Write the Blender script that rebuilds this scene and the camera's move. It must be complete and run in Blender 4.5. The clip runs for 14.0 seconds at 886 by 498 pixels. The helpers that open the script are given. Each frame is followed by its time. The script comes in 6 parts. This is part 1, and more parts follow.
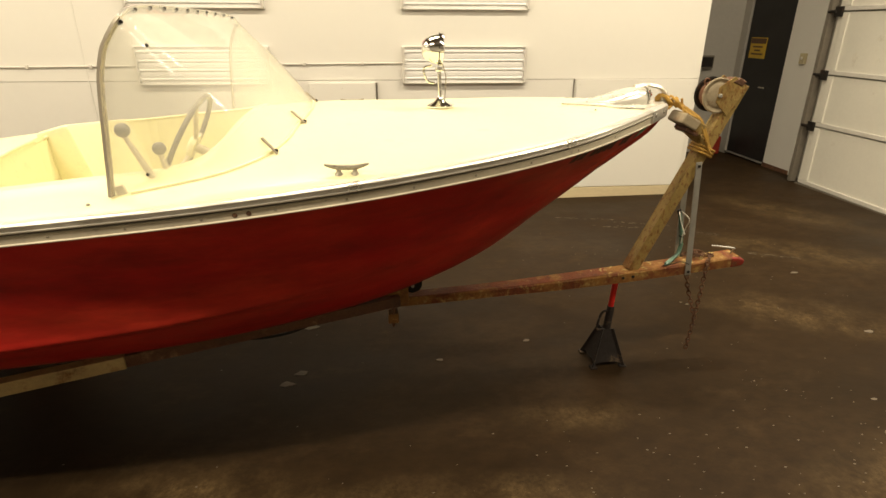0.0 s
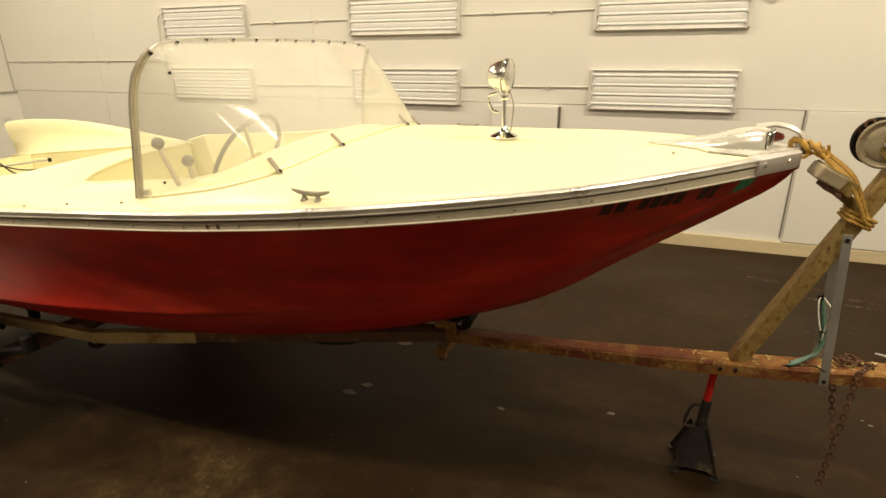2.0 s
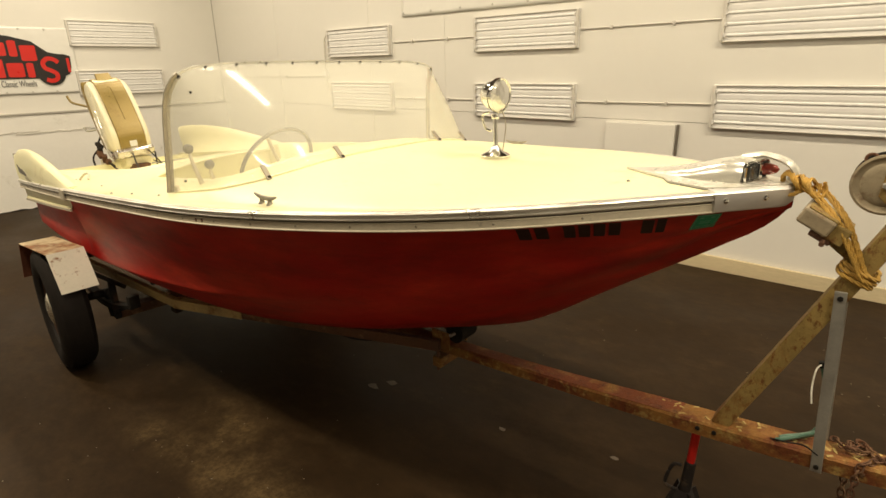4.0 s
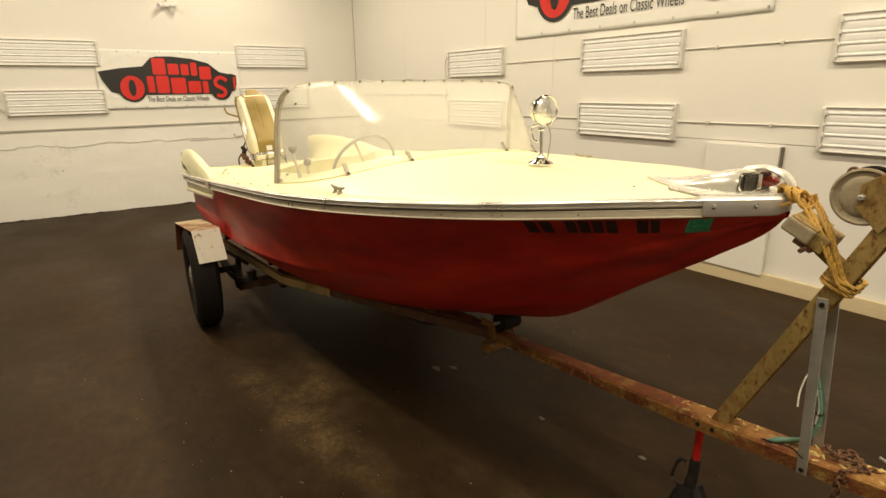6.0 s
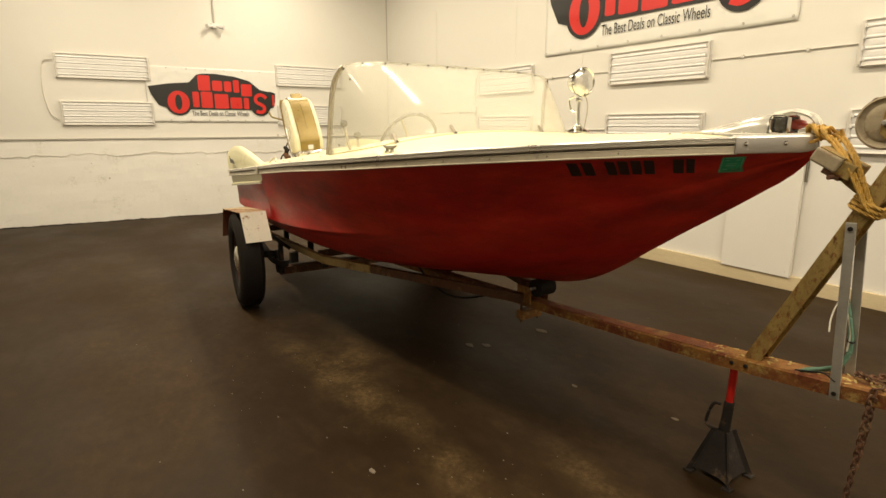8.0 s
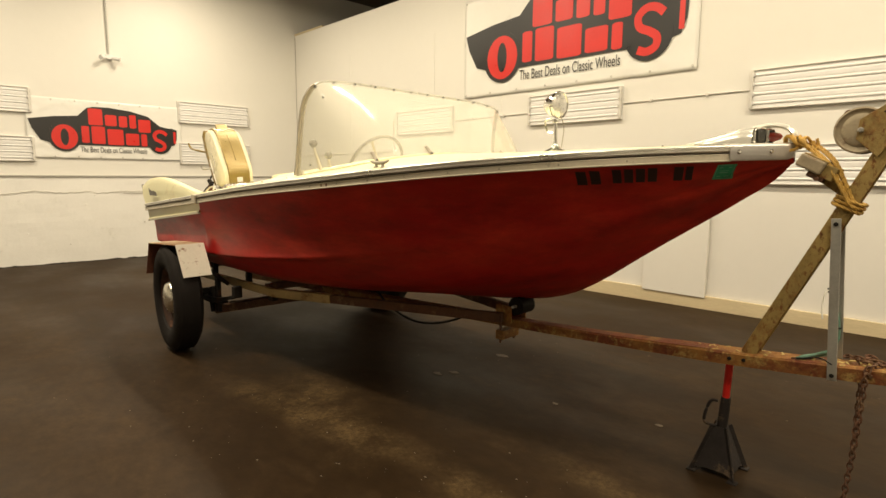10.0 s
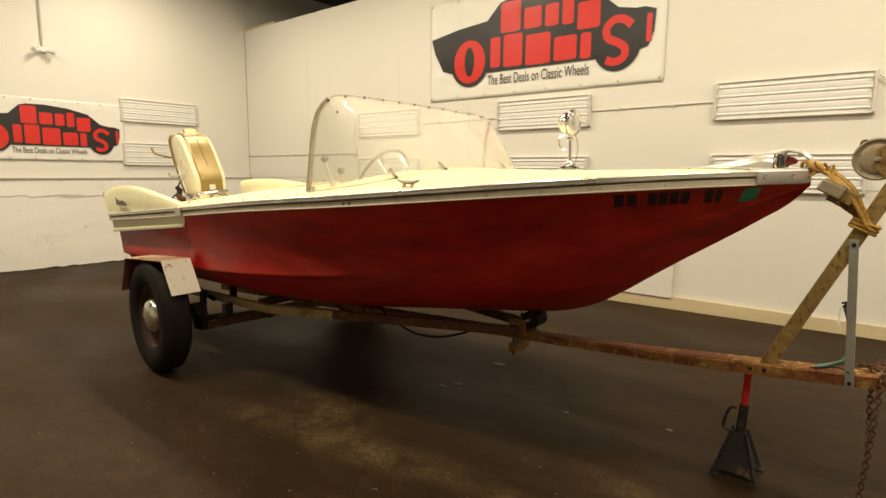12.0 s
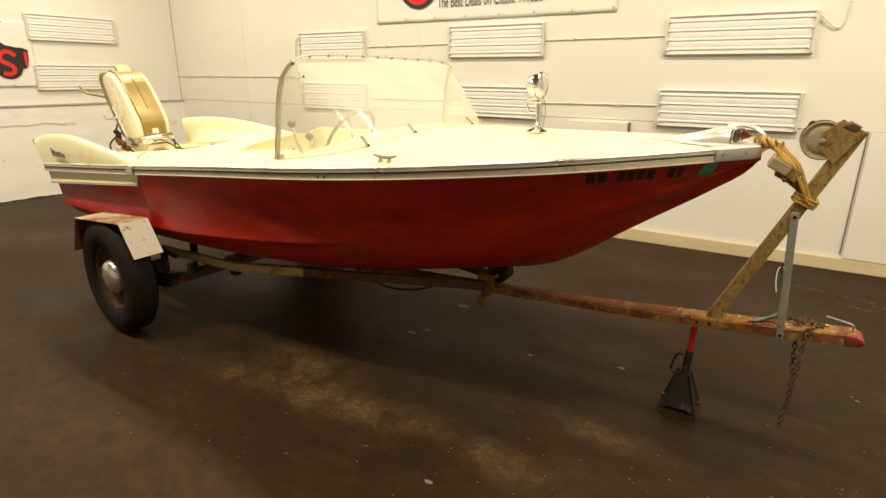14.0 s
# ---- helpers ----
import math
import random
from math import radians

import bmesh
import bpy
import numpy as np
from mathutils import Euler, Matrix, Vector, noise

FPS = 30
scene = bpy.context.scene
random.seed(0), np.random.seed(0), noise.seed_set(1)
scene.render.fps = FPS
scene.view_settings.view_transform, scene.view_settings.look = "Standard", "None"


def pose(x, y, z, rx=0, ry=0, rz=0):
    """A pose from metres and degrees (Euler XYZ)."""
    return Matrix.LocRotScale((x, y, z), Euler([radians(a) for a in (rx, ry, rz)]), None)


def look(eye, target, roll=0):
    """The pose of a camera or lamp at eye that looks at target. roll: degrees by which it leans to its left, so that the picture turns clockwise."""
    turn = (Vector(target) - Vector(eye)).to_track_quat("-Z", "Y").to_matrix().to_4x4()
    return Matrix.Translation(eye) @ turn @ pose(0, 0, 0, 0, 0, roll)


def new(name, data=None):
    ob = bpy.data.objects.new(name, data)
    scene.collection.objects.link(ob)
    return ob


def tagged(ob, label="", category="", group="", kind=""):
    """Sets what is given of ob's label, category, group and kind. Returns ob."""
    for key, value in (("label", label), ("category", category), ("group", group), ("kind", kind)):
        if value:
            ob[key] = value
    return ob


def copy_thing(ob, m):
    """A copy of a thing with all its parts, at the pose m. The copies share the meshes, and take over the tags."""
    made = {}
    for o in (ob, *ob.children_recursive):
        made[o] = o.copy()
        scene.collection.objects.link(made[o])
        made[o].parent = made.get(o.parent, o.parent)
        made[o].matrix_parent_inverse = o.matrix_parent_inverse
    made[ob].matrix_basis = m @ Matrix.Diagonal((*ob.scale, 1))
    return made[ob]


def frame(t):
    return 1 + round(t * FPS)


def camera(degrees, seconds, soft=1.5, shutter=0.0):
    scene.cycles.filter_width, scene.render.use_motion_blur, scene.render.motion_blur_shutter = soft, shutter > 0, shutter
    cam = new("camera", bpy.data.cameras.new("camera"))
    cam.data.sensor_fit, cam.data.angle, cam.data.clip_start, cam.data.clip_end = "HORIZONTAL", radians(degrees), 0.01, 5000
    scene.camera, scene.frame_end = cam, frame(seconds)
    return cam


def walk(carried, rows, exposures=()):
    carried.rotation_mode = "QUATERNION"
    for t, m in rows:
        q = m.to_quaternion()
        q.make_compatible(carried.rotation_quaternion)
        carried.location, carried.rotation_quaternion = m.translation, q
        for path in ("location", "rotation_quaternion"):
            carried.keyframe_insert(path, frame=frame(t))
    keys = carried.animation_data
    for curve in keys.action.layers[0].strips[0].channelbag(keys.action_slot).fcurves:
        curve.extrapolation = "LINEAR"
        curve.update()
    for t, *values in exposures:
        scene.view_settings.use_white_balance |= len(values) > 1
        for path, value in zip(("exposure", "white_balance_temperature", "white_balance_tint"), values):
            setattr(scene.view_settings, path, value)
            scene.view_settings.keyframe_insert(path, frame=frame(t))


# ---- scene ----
from mathutils.bvhtree import BVHTree

cam = camera(77.7, 14.0)
PATH = [
    (0, (-0.555, -0.235, 1.656), (-0.368, 1.612, 0.912), 0.2),
    (0.5, (-0.321, -0.198, 1.646), (-0.367, 1.668, 0.926), -0.0),
    (1, (-0.075, -0.176, 1.651), (-0.414, 1.667, 0.952), -0.3),
    (1.5, (0.092, -0.064, 1.653), (-0.474, 1.729, 0.972), -0.2),
    (2, (0.288, 0.054, 1.672), (-0.408, 1.801, 0.992), -0.5),
    (2.2, (0.394, 0.108, 1.674), (-0.35, 1.836, 0.994), -0.5),
    (4.3, (1.086, 0.434, 1.7), (-0.244, 1.791, 1.077), -1.1),
    (4.5, (1.135, 0.441, 1.704), (-0.239, 1.758, 1.088), -1.0),
    (5, (1.266, 0.456, 1.696), (-0.194, 1.689, 1.104), -1.0),
    (5.5, (1.402, 0.434, 1.683), (-0.124, 1.594, 1.113), -0.9),
    (6, (1.504, 0.435, 1.679), (-0.07, 1.533, 1.115), -0.8),
    (6.5, (1.619, 0.443, 1.639), (0.008, 1.497, 1.098), -0.7),
    (7, (1.682, 0.386, 1.569), (0.045, 1.413, 1.052), -0.4),
    (7.2, (1.686, 0.337, 1.526), (0.042, 1.362, 1.03), -0.5),
    (9.3, (1.46, 0.026, 1.229), (-0.096, 1.243, 0.914), 0.3),
    (9.5, (1.425, -0.025, 1.223), (-0.094, 1.242, 0.928), 0.3),
    (10, (1.331, -0.143, 1.214), (-0.089, 1.24, 0.949), 0.4),
    (10.5, (1.25, -0.251, 1.22), (-0.092, 1.211, 0.966), 0.5),
    (11, (1.208, -0.318, 1.247), (-0.096, 1.178, 0.996), 0.4),
    (11.5, (1.142, -0.367, 1.324), (-0.138, 1.15, 1.074), 0.4),
    (12, (1.008, -0.417, 1.319), (-0.241, 1.12, 1.039), 0.5),
    (12.5, (0.895, -0.456, 1.357), (-0.301, 1.091, 0.935), 0.7),
    (13, (0.846, -0.505, 1.448), (-0.288, 1.056, 0.923), 0.6),
    (13.5, (0.869, -0.514, 1.516), (-0.211, 1.067, 0.938), 0.5),
    (14, (0.883, -0.533, 1.623), (-0.148, 1.071, 1.019), 0.4),
]
walk(cam, [(t, look(eye, target, roll)) for t, eye, target, roll in PATH],
     exposures=((0.0, -0.05), (1.0, -0.11), (1.5, -0.24), (2.0, -0.33), (4.5, -0.38), (5.5, -0.35), (7.0, -0.25), (9.5, -0.15), (11.0, -0.23), (12.0, -0.30), (13.0, -0.08), (14.0, -0.08)))

# ---- world, lamps and exposure ----
world = bpy.data.worlds.new("world")
scene.world = world
world.use_nodes = True
world.node_tree.nodes["Background"].inputs[0].default_value = (1.0, 0.86, 0.62, 1)
world.node_tree.nodes["Background"].inputs[1].default_value = 0.01
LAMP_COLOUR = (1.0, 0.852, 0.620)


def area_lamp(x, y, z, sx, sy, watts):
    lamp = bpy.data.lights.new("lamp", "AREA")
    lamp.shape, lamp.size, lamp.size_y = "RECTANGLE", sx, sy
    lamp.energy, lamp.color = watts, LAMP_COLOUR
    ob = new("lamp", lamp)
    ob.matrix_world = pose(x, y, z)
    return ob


# All these lamps are out of view; the north row follows the windshield glints.
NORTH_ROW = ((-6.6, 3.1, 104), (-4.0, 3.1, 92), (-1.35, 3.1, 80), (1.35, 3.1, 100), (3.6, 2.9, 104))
# This row is added fill for the hull side and the floor.
SOUTH_FILL = ((-6.0, 0.1, 114), (-3.1, -0.2, 128), (-0.7, 0.2, 68), (2.3, 0.6, 96))
ASSUMED_LAMPS = [(x, y, 4.42) for x, y, w in NORTH_ROW + SOUTH_FILL]
for lx, ly, watts in NORTH_ROW + SOUTH_FILL:
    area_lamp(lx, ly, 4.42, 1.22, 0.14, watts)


# ---- materials ----
def ramp(nt, fac, stops):
    r = nt.nodes.new("ShaderNodeValToRGB")
    while len(r.color_ramp.elements) < len(stops):
        r.color_ramp.elements.new(0.5)
    for e, (p, c) in zip(r.color_ramp.elements, stops):
        e.position, e.color = p, (*c, 1) if len(c) == 3 else c
    nt.links.new(fac, r.inputs[0])
    return r.outputs[0]


def noise_node(nt, vec, scale, detail=6.0, rough=0.6):
    n = nt.nodes.new("ShaderNodeTexNoise")
    n.inputs["Scale"].default_value, n.inputs["Detail"].default_value, n.inputs["Roughness"].default_value = scale, detail, rough
    nt.links.new(vec, n.inputs["Vector"])
    return n.outputs[0]


def mixed(nt, fac, a, b, mode="MIX"):
    m = nt.nodes.new("ShaderNodeMix")
    m.data_type, m.blend_type = "RGBA", mode
    for sock, v in ((m.inputs[0], fac), (m.inputs[6], a), (m.inputs[7], b)):
        if isinstance(v, (int, float)):
            sock.default_value = v
        elif isinstance(v, tuple):
            sock.default_value = (*v, 1)
        else:
            nt.links.new(v, sock)
    return m.outputs[2]


def surface(name, base, vary=0.12, scale=3.0, rough=0.5, rough_vary=0.12, metal=0.0, fine=60.0, bump=0.08, patch=None, patch_scale=4.0,
            patch_at=0.55, patch_soft=0.06, stretch=(1, 1, 1), patch_rough=None, patch_metal=None, coat=0.0, patch2=None, patch2_scale=9.0, patch2_at=0.62):
    """A painted, cast or bare surface: a base colour that varies at two scales, with patches of another colour."""
    m = bpy.data.materials.new(name)
    m.use_nodes = True
    nt = m.node_tree
    b = nt.nodes["Principled BSDF"]
    co = nt.nodes.new("ShaderNodeTexCoord")
    mp = nt.nodes.new("ShaderNodeMapping")
    mp.inputs["Scale"].default_value = stretch
    nt.links.new(co.outputs["Object"], mp.inputs[0])
    v = mp.outputs[0]
    big, small = noise_node(nt, v, scale), noise_node(nt, v, fine, 4.0, 0.7)
    lo, hi = tuple(c * (1 - vary) for c in base), tuple(min(1, c * (1 + vary)) for c in base)
    col = ramp(nt, big, [(0.3, lo), (0.7, hi)])
    col = mixed(nt, 0.35, col, ramp(nt, small, [(0.35, tuple(c * (1 - vary) for c in base)), (0.65, hi)]))
    rg = ramp(nt, big, [(0.3, (max(0.02, rough - rough_vary),) * 3), (0.7, (min(1, rough + rough_vary),) * 3)])
    mt = None
    for pc, ps, pa in ((patch, patch_scale, patch_at), (patch2, patch2_scale, patch2_at)):
        if pc:
            pn = noise_node(nt, v, ps, 8.0, 0.68)
            f = ramp(nt, pn, [(pa - patch_soft, (0, 0, 0)), (pa + patch_soft, (1, 1, 1))])
            pv = ramp(nt, small, [(0.3, tuple(c * 0.6 for c in pc)), (0.7, tuple(min(1, c * 1.35) for c in pc))])
            col = mixed(nt, f, col, pv)
            if patch_rough is not None:
                rg = mixed(nt, f, rg, (patch_rough,) * 3)
            if patch_metal is not None and mt is None:
                mt = ramp(nt, f, [(0, (metal,) * 3), (1, (patch_metal,) * 3)])
    nt.links.new(col, b.inputs["Base Color"])
    nt.links.new(rg, b.inputs["Roughness"])
    b.inputs["Metallic"].default_value = metal
    if mt is not None:
        nt.links.new(mt, b.inputs["Metallic"])
    b.inputs["Coat Weight"].default_value = coat
    if bump:
        bp = nt.nodes.new("ShaderNodeBump")
        bp.inputs["Strength"].default_value, bp.inputs["Distance"].default_value = bump, 0.01
        nt.links.new(small, bp.inputs["Height"])
        nt.links.new(bp.outputs[0], b.inputs["Normal"])
    return m


def glass(name, tint, haze, gloss_rough=0.03):
    """A thin clear sheet with a little dust on it."""
    m = bpy.data.materials.new(name)
    m.use_nodes = True
    nt = m.node_tree
    nt.nodes.remove(nt.nodes["Principled BSDF"])
    out = nt.nodes["Material Output"]
    tr, gl, df = nt.nodes.new("ShaderNodeBsdfTransparent"), nt.nodes.new("ShaderNodeBsdfGlossy"), nt.nodes.new("ShaderNodeBsdfDiffuse")
    tr.inputs[0].default_value = (*tint, 1)
    gl.inputs["Roughness"].default_value = gloss_rough
    df.inputs[0].default_value = (0.86, 0.85, 0.76, 1)
    co = nt.nodes.new("ShaderNodeTexCoord")
    f = ramp(nt, noise_node(nt, co.outputs["Object"], 2.4), [(0.30, (haze * 0.88,) * 3), (0.75, (haze * 1.15,) * 3)])
    m1, m2, fr = nt.nodes.new("ShaderNodeMixShader"), nt.nodes.new("ShaderNodeMixShader"), nt.nodes.new("ShaderNodeLayerWeight")
    fr.inputs[0].default_value = 0.5
    sheen = ramp(nt, fr.outputs["Facing"], [(0.0, (0.014,) * 3), (0.55, (0.020,) * 3), (0.85, (0.13,) * 3), (1.0, (0.5,) * 3)])
    nt.links.new(f, m1.inputs[0])
    nt.links.new(tr.outputs[0], m1.inputs[1])
    nt.links.new(df.outputs[0], m1.inputs[2])
    nt.links.new(sheen, m2.inputs[0])
    nt.links.new(m1.outputs[0], m2.inputs[1])
    nt.links.new(gl.outputs[0], m2.inputs[2])
    nt.links.new(m2.outputs[0], out.inputs[0])
    return m


WALL = surface("wall_paint", (0.775, 0.757, 0.70), vary=0.016, scale=0.5, rough=0.6, fine=9, bump=0.006)
WALL_LOW = surface("wall_paint_low", (0.76, 0.742, 0.69), vary=0.022, scale=0.7, rough=0.62, fine=9, bump=0.008)
MASONRY = surface("painted_masonry", (0.85, 0.835, 0.785), vary=0.03, scale=1.2, rough=0.75, fine=22, bump=0.16, patch=(0.77, 0.74, 0.67), patch_scale=2.2, patch_at=0.66, patch_soft=0.08)
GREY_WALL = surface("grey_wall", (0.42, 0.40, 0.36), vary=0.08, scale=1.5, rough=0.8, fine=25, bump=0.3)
CRACK = surface("dusty_crack", (0.52, 0.49, 0.43), vary=0.12, scale=4, rough=0.85, fine=25, bump=0.2)
# The gloom above the lamps is put into this dark ceiling colour.
CEILING = surface("unlit_ceiling_dark", (0.10, 0.075, 0.055), vary=0.25, scale=1.5, rough=0.8, bump=0.1)
FLOOR = surface("floor_paint", (0.0262, 0.0150, 0.0063), vary=0.30, scale=0.8, rough=0.55, rough_vary=0.15, fine=14, bump=0.06, patch=(0.045, 0.0265, 0.0118), patch_scale=0.6,
                patch_at=0.60, patch_soft=0.16, patch2=(0.058, 0.036, 0.017), patch2_scale=3.2, patch2_at=0.70, stretch=(0.8, 1.2, 1))
FLOOR.node_tree.nodes["Principled BSDF"].inputs["Specular IOR Level"].default_value = 0.10
PLYWOOD = surface("raw_plywood", (0.62, 0.52, 0.33), vary=0.14, scale=2.5, rough=0.75, fine=40, bump=0.2, stretch=(0.4, 3, 3))
HULL_RED = surface("faded_red_gelcoat", (0.465, 0.0128, 0.0108), vary=0.28, scale=1.3, rough=0.42, rough_vary=0.14, fine=6, bump=0.0, stretch=(0.55, 1, 1.9),
                   patch=(0.56, 0.046, 0.022), patch_scale=1.6, patch_at=0.57, patch_soft=0.14, patch2=(0.25, 0.010, 0.010), patch2_scale=2.8, patch2_at=0.63)
CREAM = surface("cream_gelcoat", (0.83, 0.79, 0.50), vary=0.05, scale=1.5, rough=0.42, fine=40, bump=0.03, patch=(0.72, 0.64, 0.38), patch_scale=3.0, patch_at=0.68, patch_soft=0.08)
ALU = surface("dull_aluminium", (0.60, 0.545, 0.43), vary=0.12, scale=6, rough=0.48, metal=0.18, fine=70, bump=0.08, patch=(0.30, 0.27, 0.22), patch_scale=14, patch_at=0.68, patch_metal=0.4)
ALU_BRIGHT = surface("polished_aluminium", (0.84, 0.82, 0.76), vary=0.06, scale=5, rough=0.34, metal=0.8, fine=8, bump=0.0)
FRAME_GREY = surface("tarnished_frame", (0.37, 0.33, 0.265), vary=0.12, scale=6, rough=0.46, metal=0.3, fine=60, bump=0.05)
CHROME = surface("chrome", (0.85, 0.84, 0.80), vary=0.03, scale=8, rough=0.09, rough_vary=0.04, metal=1.0, bump=0.0)
PLATE = surface("brushed_bow_plate", (0.68, 0.665, 0.64), vary=0.06, scale=6, rough=0.40, rough_vary=0.08, metal=0.6, fine=80, bump=0.06, stretch=(0.4, 0.4, 2))
CAST_WHITE = surface("weathered_cast_metal", (0.78, 0.76, 0.68), vary=0.08, scale=5, rough=0.28, metal=0.5, fine=50, bump=0.05, patch=(0.62, 0.57, 0.42), patch_scale=8, patch_at=0.62)
RUST = surface("flaking_paint_on_rust", (0.27, 0.125, 0.026), vary=0.34, scale=6, rough=0.75, fine=90, bump=0.5, patch=(0.155, 0.036, 0.008), patch_scale=5, patch_at=0.52, patch_soft=0.07,
               patch2=(0.40, 0.27, 0.080), patch2_scale=26, patch2_at=0.60)
RUST_POST = surface("ochre_paint_on_rust", (0.32, 0.222, 0.068), vary=0.28, scale=9, rough=0.7, fine=70, bump=0.4, patch=(0.185, 0.068, 0.014), patch_scale=55, patch_at=0.580, patch_soft=0.05, stretch=(1, 1, 0.6), patch2=(0.235, 0.105, 0.024), patch2_scale=6, patch2_at=0.58)
RAIL_TAN = surface("tan_paint_on_rails", (0.46, 0.345, 0.150), vary=0.22, scale=7, rough=0.65, fine=70, bump=0.35, patch=(0.22, 0.105, 0.030), patch_scale=9, patch_at=0.60)
FLAKE = surface("curled_paint_flake", (0.46, 0.34, 0.12), vary=0.3, scale=60, rough=0.7, bump=0.2)
COUPLER_RED = surface("worn_coupler_red", (0.25, 0.020, 0.013), vary=0.3, scale=18, rough=0.55, bump=0.2, patch=(0.14, 0.05, 0.02), patch_scale=22, patch_at=0.56)
RUST_RED = surface("red_oxide_and_rust", (0.20, 0.050, 0.011), vary=0.3, scale=4, rough=0.75, fine=90, bump=0.5, patch=(0.30, 0.150, 0.035), patch_scale=9, patch_at=0.58, patch_soft=0.08, patch2=(0.12, 0.035, 0.010), patch2_scale=20, patch2_at=0.60)
RUST_DARK = surface("dark_rust", (0.12, 0.055, 0.028), vary=0.4, scale=9, rough=0.85, fine=70, bump=0.5, patch=(0.24, 0.14, 0.07), patch_scale=12, patch_at=0.6)
GREASE = surface("black_greasy_steel", (0.022, 0.019, 0.016), vary=0.4, scale=8, rough=0.6, bump=0.3, patch=(0.07, 0.035, 0.02), patch_scale=9, patch_at=0.62)
GALV = surface("galvanised_steel", (0.46, 0.45, 0.41), vary=0.15, scale=9, rough=0.45, metal=0.6, fine=60, bump=0.2, patch=(0.30, 0.20, 0.10), patch_scale=12, patch_at=0.68)
FENDER_WHITE = surface("chipped_white_paint", (0.84, 0.80, 0.68), vary=0.08, scale=5, rough=0.45, fine=50, bump=0.15, patch=(0.30, 0.14, 0.05), patch_scale=16, patch_at=0.64, patch_soft=0.05)
FENDER_RUST = surface("rusty_white_paint", (0.60, 0.48, 0.30), vary=0.15, scale=5, rough=0.65, fine=50, bump=0.2, patch=(0.28, 0.12, 0.045), patch_scale=7, patch_at=0.50, patch_soft=0.08)
FENDER_DARK = surface("rusted_plate", (0.16, 0.06, 0.035), vary=0.3, scale=6, rough=0.75, bump=0.3)
RUBBER = surface("old_rubber", (0.016, 0.0130, 0.0112), vary=0.25, scale=7, rough=0.72, fine=50, bump=0.15, patch=(0.020, 0.017, 0.014), patch_scale=5, patch_at=0.62)
RED_PAINT = surface("bright_red_paint", (0.62, 0.02, 0.014), vary=0.1, scale=8, rough=0.4, bump=0.05, patch=(0.4, 0.016, 0.012), patch_scale=12, patch_at=0.66)
JACK_GREY = surface("dusty_black_paint", (0.032, 0.027, 0.025), vary=0.3, scale=10, rough=0.65, bump=0.2, patch=(0.16, 0.11, 0.07), patch_scale=10, patch_at=0.61)
ROPE = surface("polypropylene_rope", (0.50, 0.300, 0.060), vary=0.3, scale=40, rough=0.7, fine=180, bump=0.25)
GOLD = surface("gold_enamel", (0.275, 0.198, 0.056), vary=0.12, scale=5, rough=0.36, metal=0.25, fine=60, bump=0.04, patch=(0.225, 0.152, 0.042), patch_scale=6, patch_at=0.62)
MOTOR_WHITE = surface("cream_enamel", (0.80, 0.75, 0.56), vary=0.06, scale=5, rough=0.32, bump=0.03, patch=(0.62, 0.53, 0.33), patch_scale=7, patch_at=0.68)
BLACK = surface("black_rubber_hose", (0.018, 0.017, 0.016), vary=0.2, scale=10, rough=0.5, bump=0.05)
BLACK_DOOR = surface("black_door_paint", (0.014, 0.013, 0.013), vary=0.25, scale=2, rough=0.5, bump=0.08)
INK = surface("faded_black_paint", (0.030, 0.014, 0.013), vary=0.4, scale=30, rough=0.5, bump=0.02)
GREEN = surface("green_decal", (0.02, 0.33, 0.17), vary=0.15, scale=40, rough=0.35, bump=0.0)
GREEN_PALE = surface("pale_green_print", (0.16, 0.46, 0.30), vary=0.15, scale=40, rough=0.4, bump=0.0)
GREEN_WIRE = surface("green_wire", (0.11, 0.22, 0.16), vary=0.25, scale=30, rough=0.45, bump=0.05)
WHITE_WIRE = surface("white_wire", (0.72, 0.70, 0.62), vary=0.1, scale=30, rough=0.45, bump=0.0)
RED_LENS = surface("red_lens", (0.28, 0.035, 0.022), vary=0.1, scale=20, rough=0.15, bump=0.0, coat=0.5)
DARK_LENS = surface("dark_lens", (0.05, 0.05, 0.045), vary=0.3, scale=60, rough=0.2, bump=0.0)
MIRROR = surface("bowl_mirror", (0.90, 0.89, 0.86), vary=0.03, scale=30, rough=0.10, rough_vary=0.05, metal=1.0, fine=20, bump=0.9)
STOP_GREY = surface("worn_tan_steel", (0.36, 0.295, 0.195), vary=0.2, scale=12, rough=0.6, bump=0.15, patch=(0.25, 0.13, 0.05), patch_scale=14, patch_at=0.60)
CLEAT_GREY = surface("pitted_pot_metal", (0.34, 0.31, 0.24), vary=0.2, scale=20, rough=0.42, metal=0.5, fine=120, bump=0.25, patch=(0.16, 0.13, 0.09), patch_scale=40, patch_at=0.58)
CHIN = surface("pitted_bright_trim", (0.66, 0.62, 0.57), vary=0.15, scale=14, rough=0.20, metal=0.85, fine=40, bump=0.12, patch=(0.22, 0.16, 0.11), patch_scale=16, patch_at=0.60)
WHEEL_GREY = surface("grey_plastic_rim", (0.20, 0.185, 0.16), vary=0.15, scale=12, rough=0.5, bump=0.1)
FIX_WHITE = surface("fixture_enamel", (0.765, 0.755, 0.735), vary=0.04, scale=4, rough=0.5, bump=0.0)
FIX_EDGE = surface("fixture_edge", (0.68, 0.655, 0.60), vary=0.08, scale=8, rough=0.4, metal=0.1, bump=0.05)
TUBE = surface("unlit_tube", (0.80, 0.80, 0.78), vary=0.02, scale=8, rough=0.3, bump=0.0)
VINYL = surface("banner_vinyl", (0.80, 0.79, 0.74), vary=0.03, scale=2, rough=0.34, fine=20, bump=0.04)
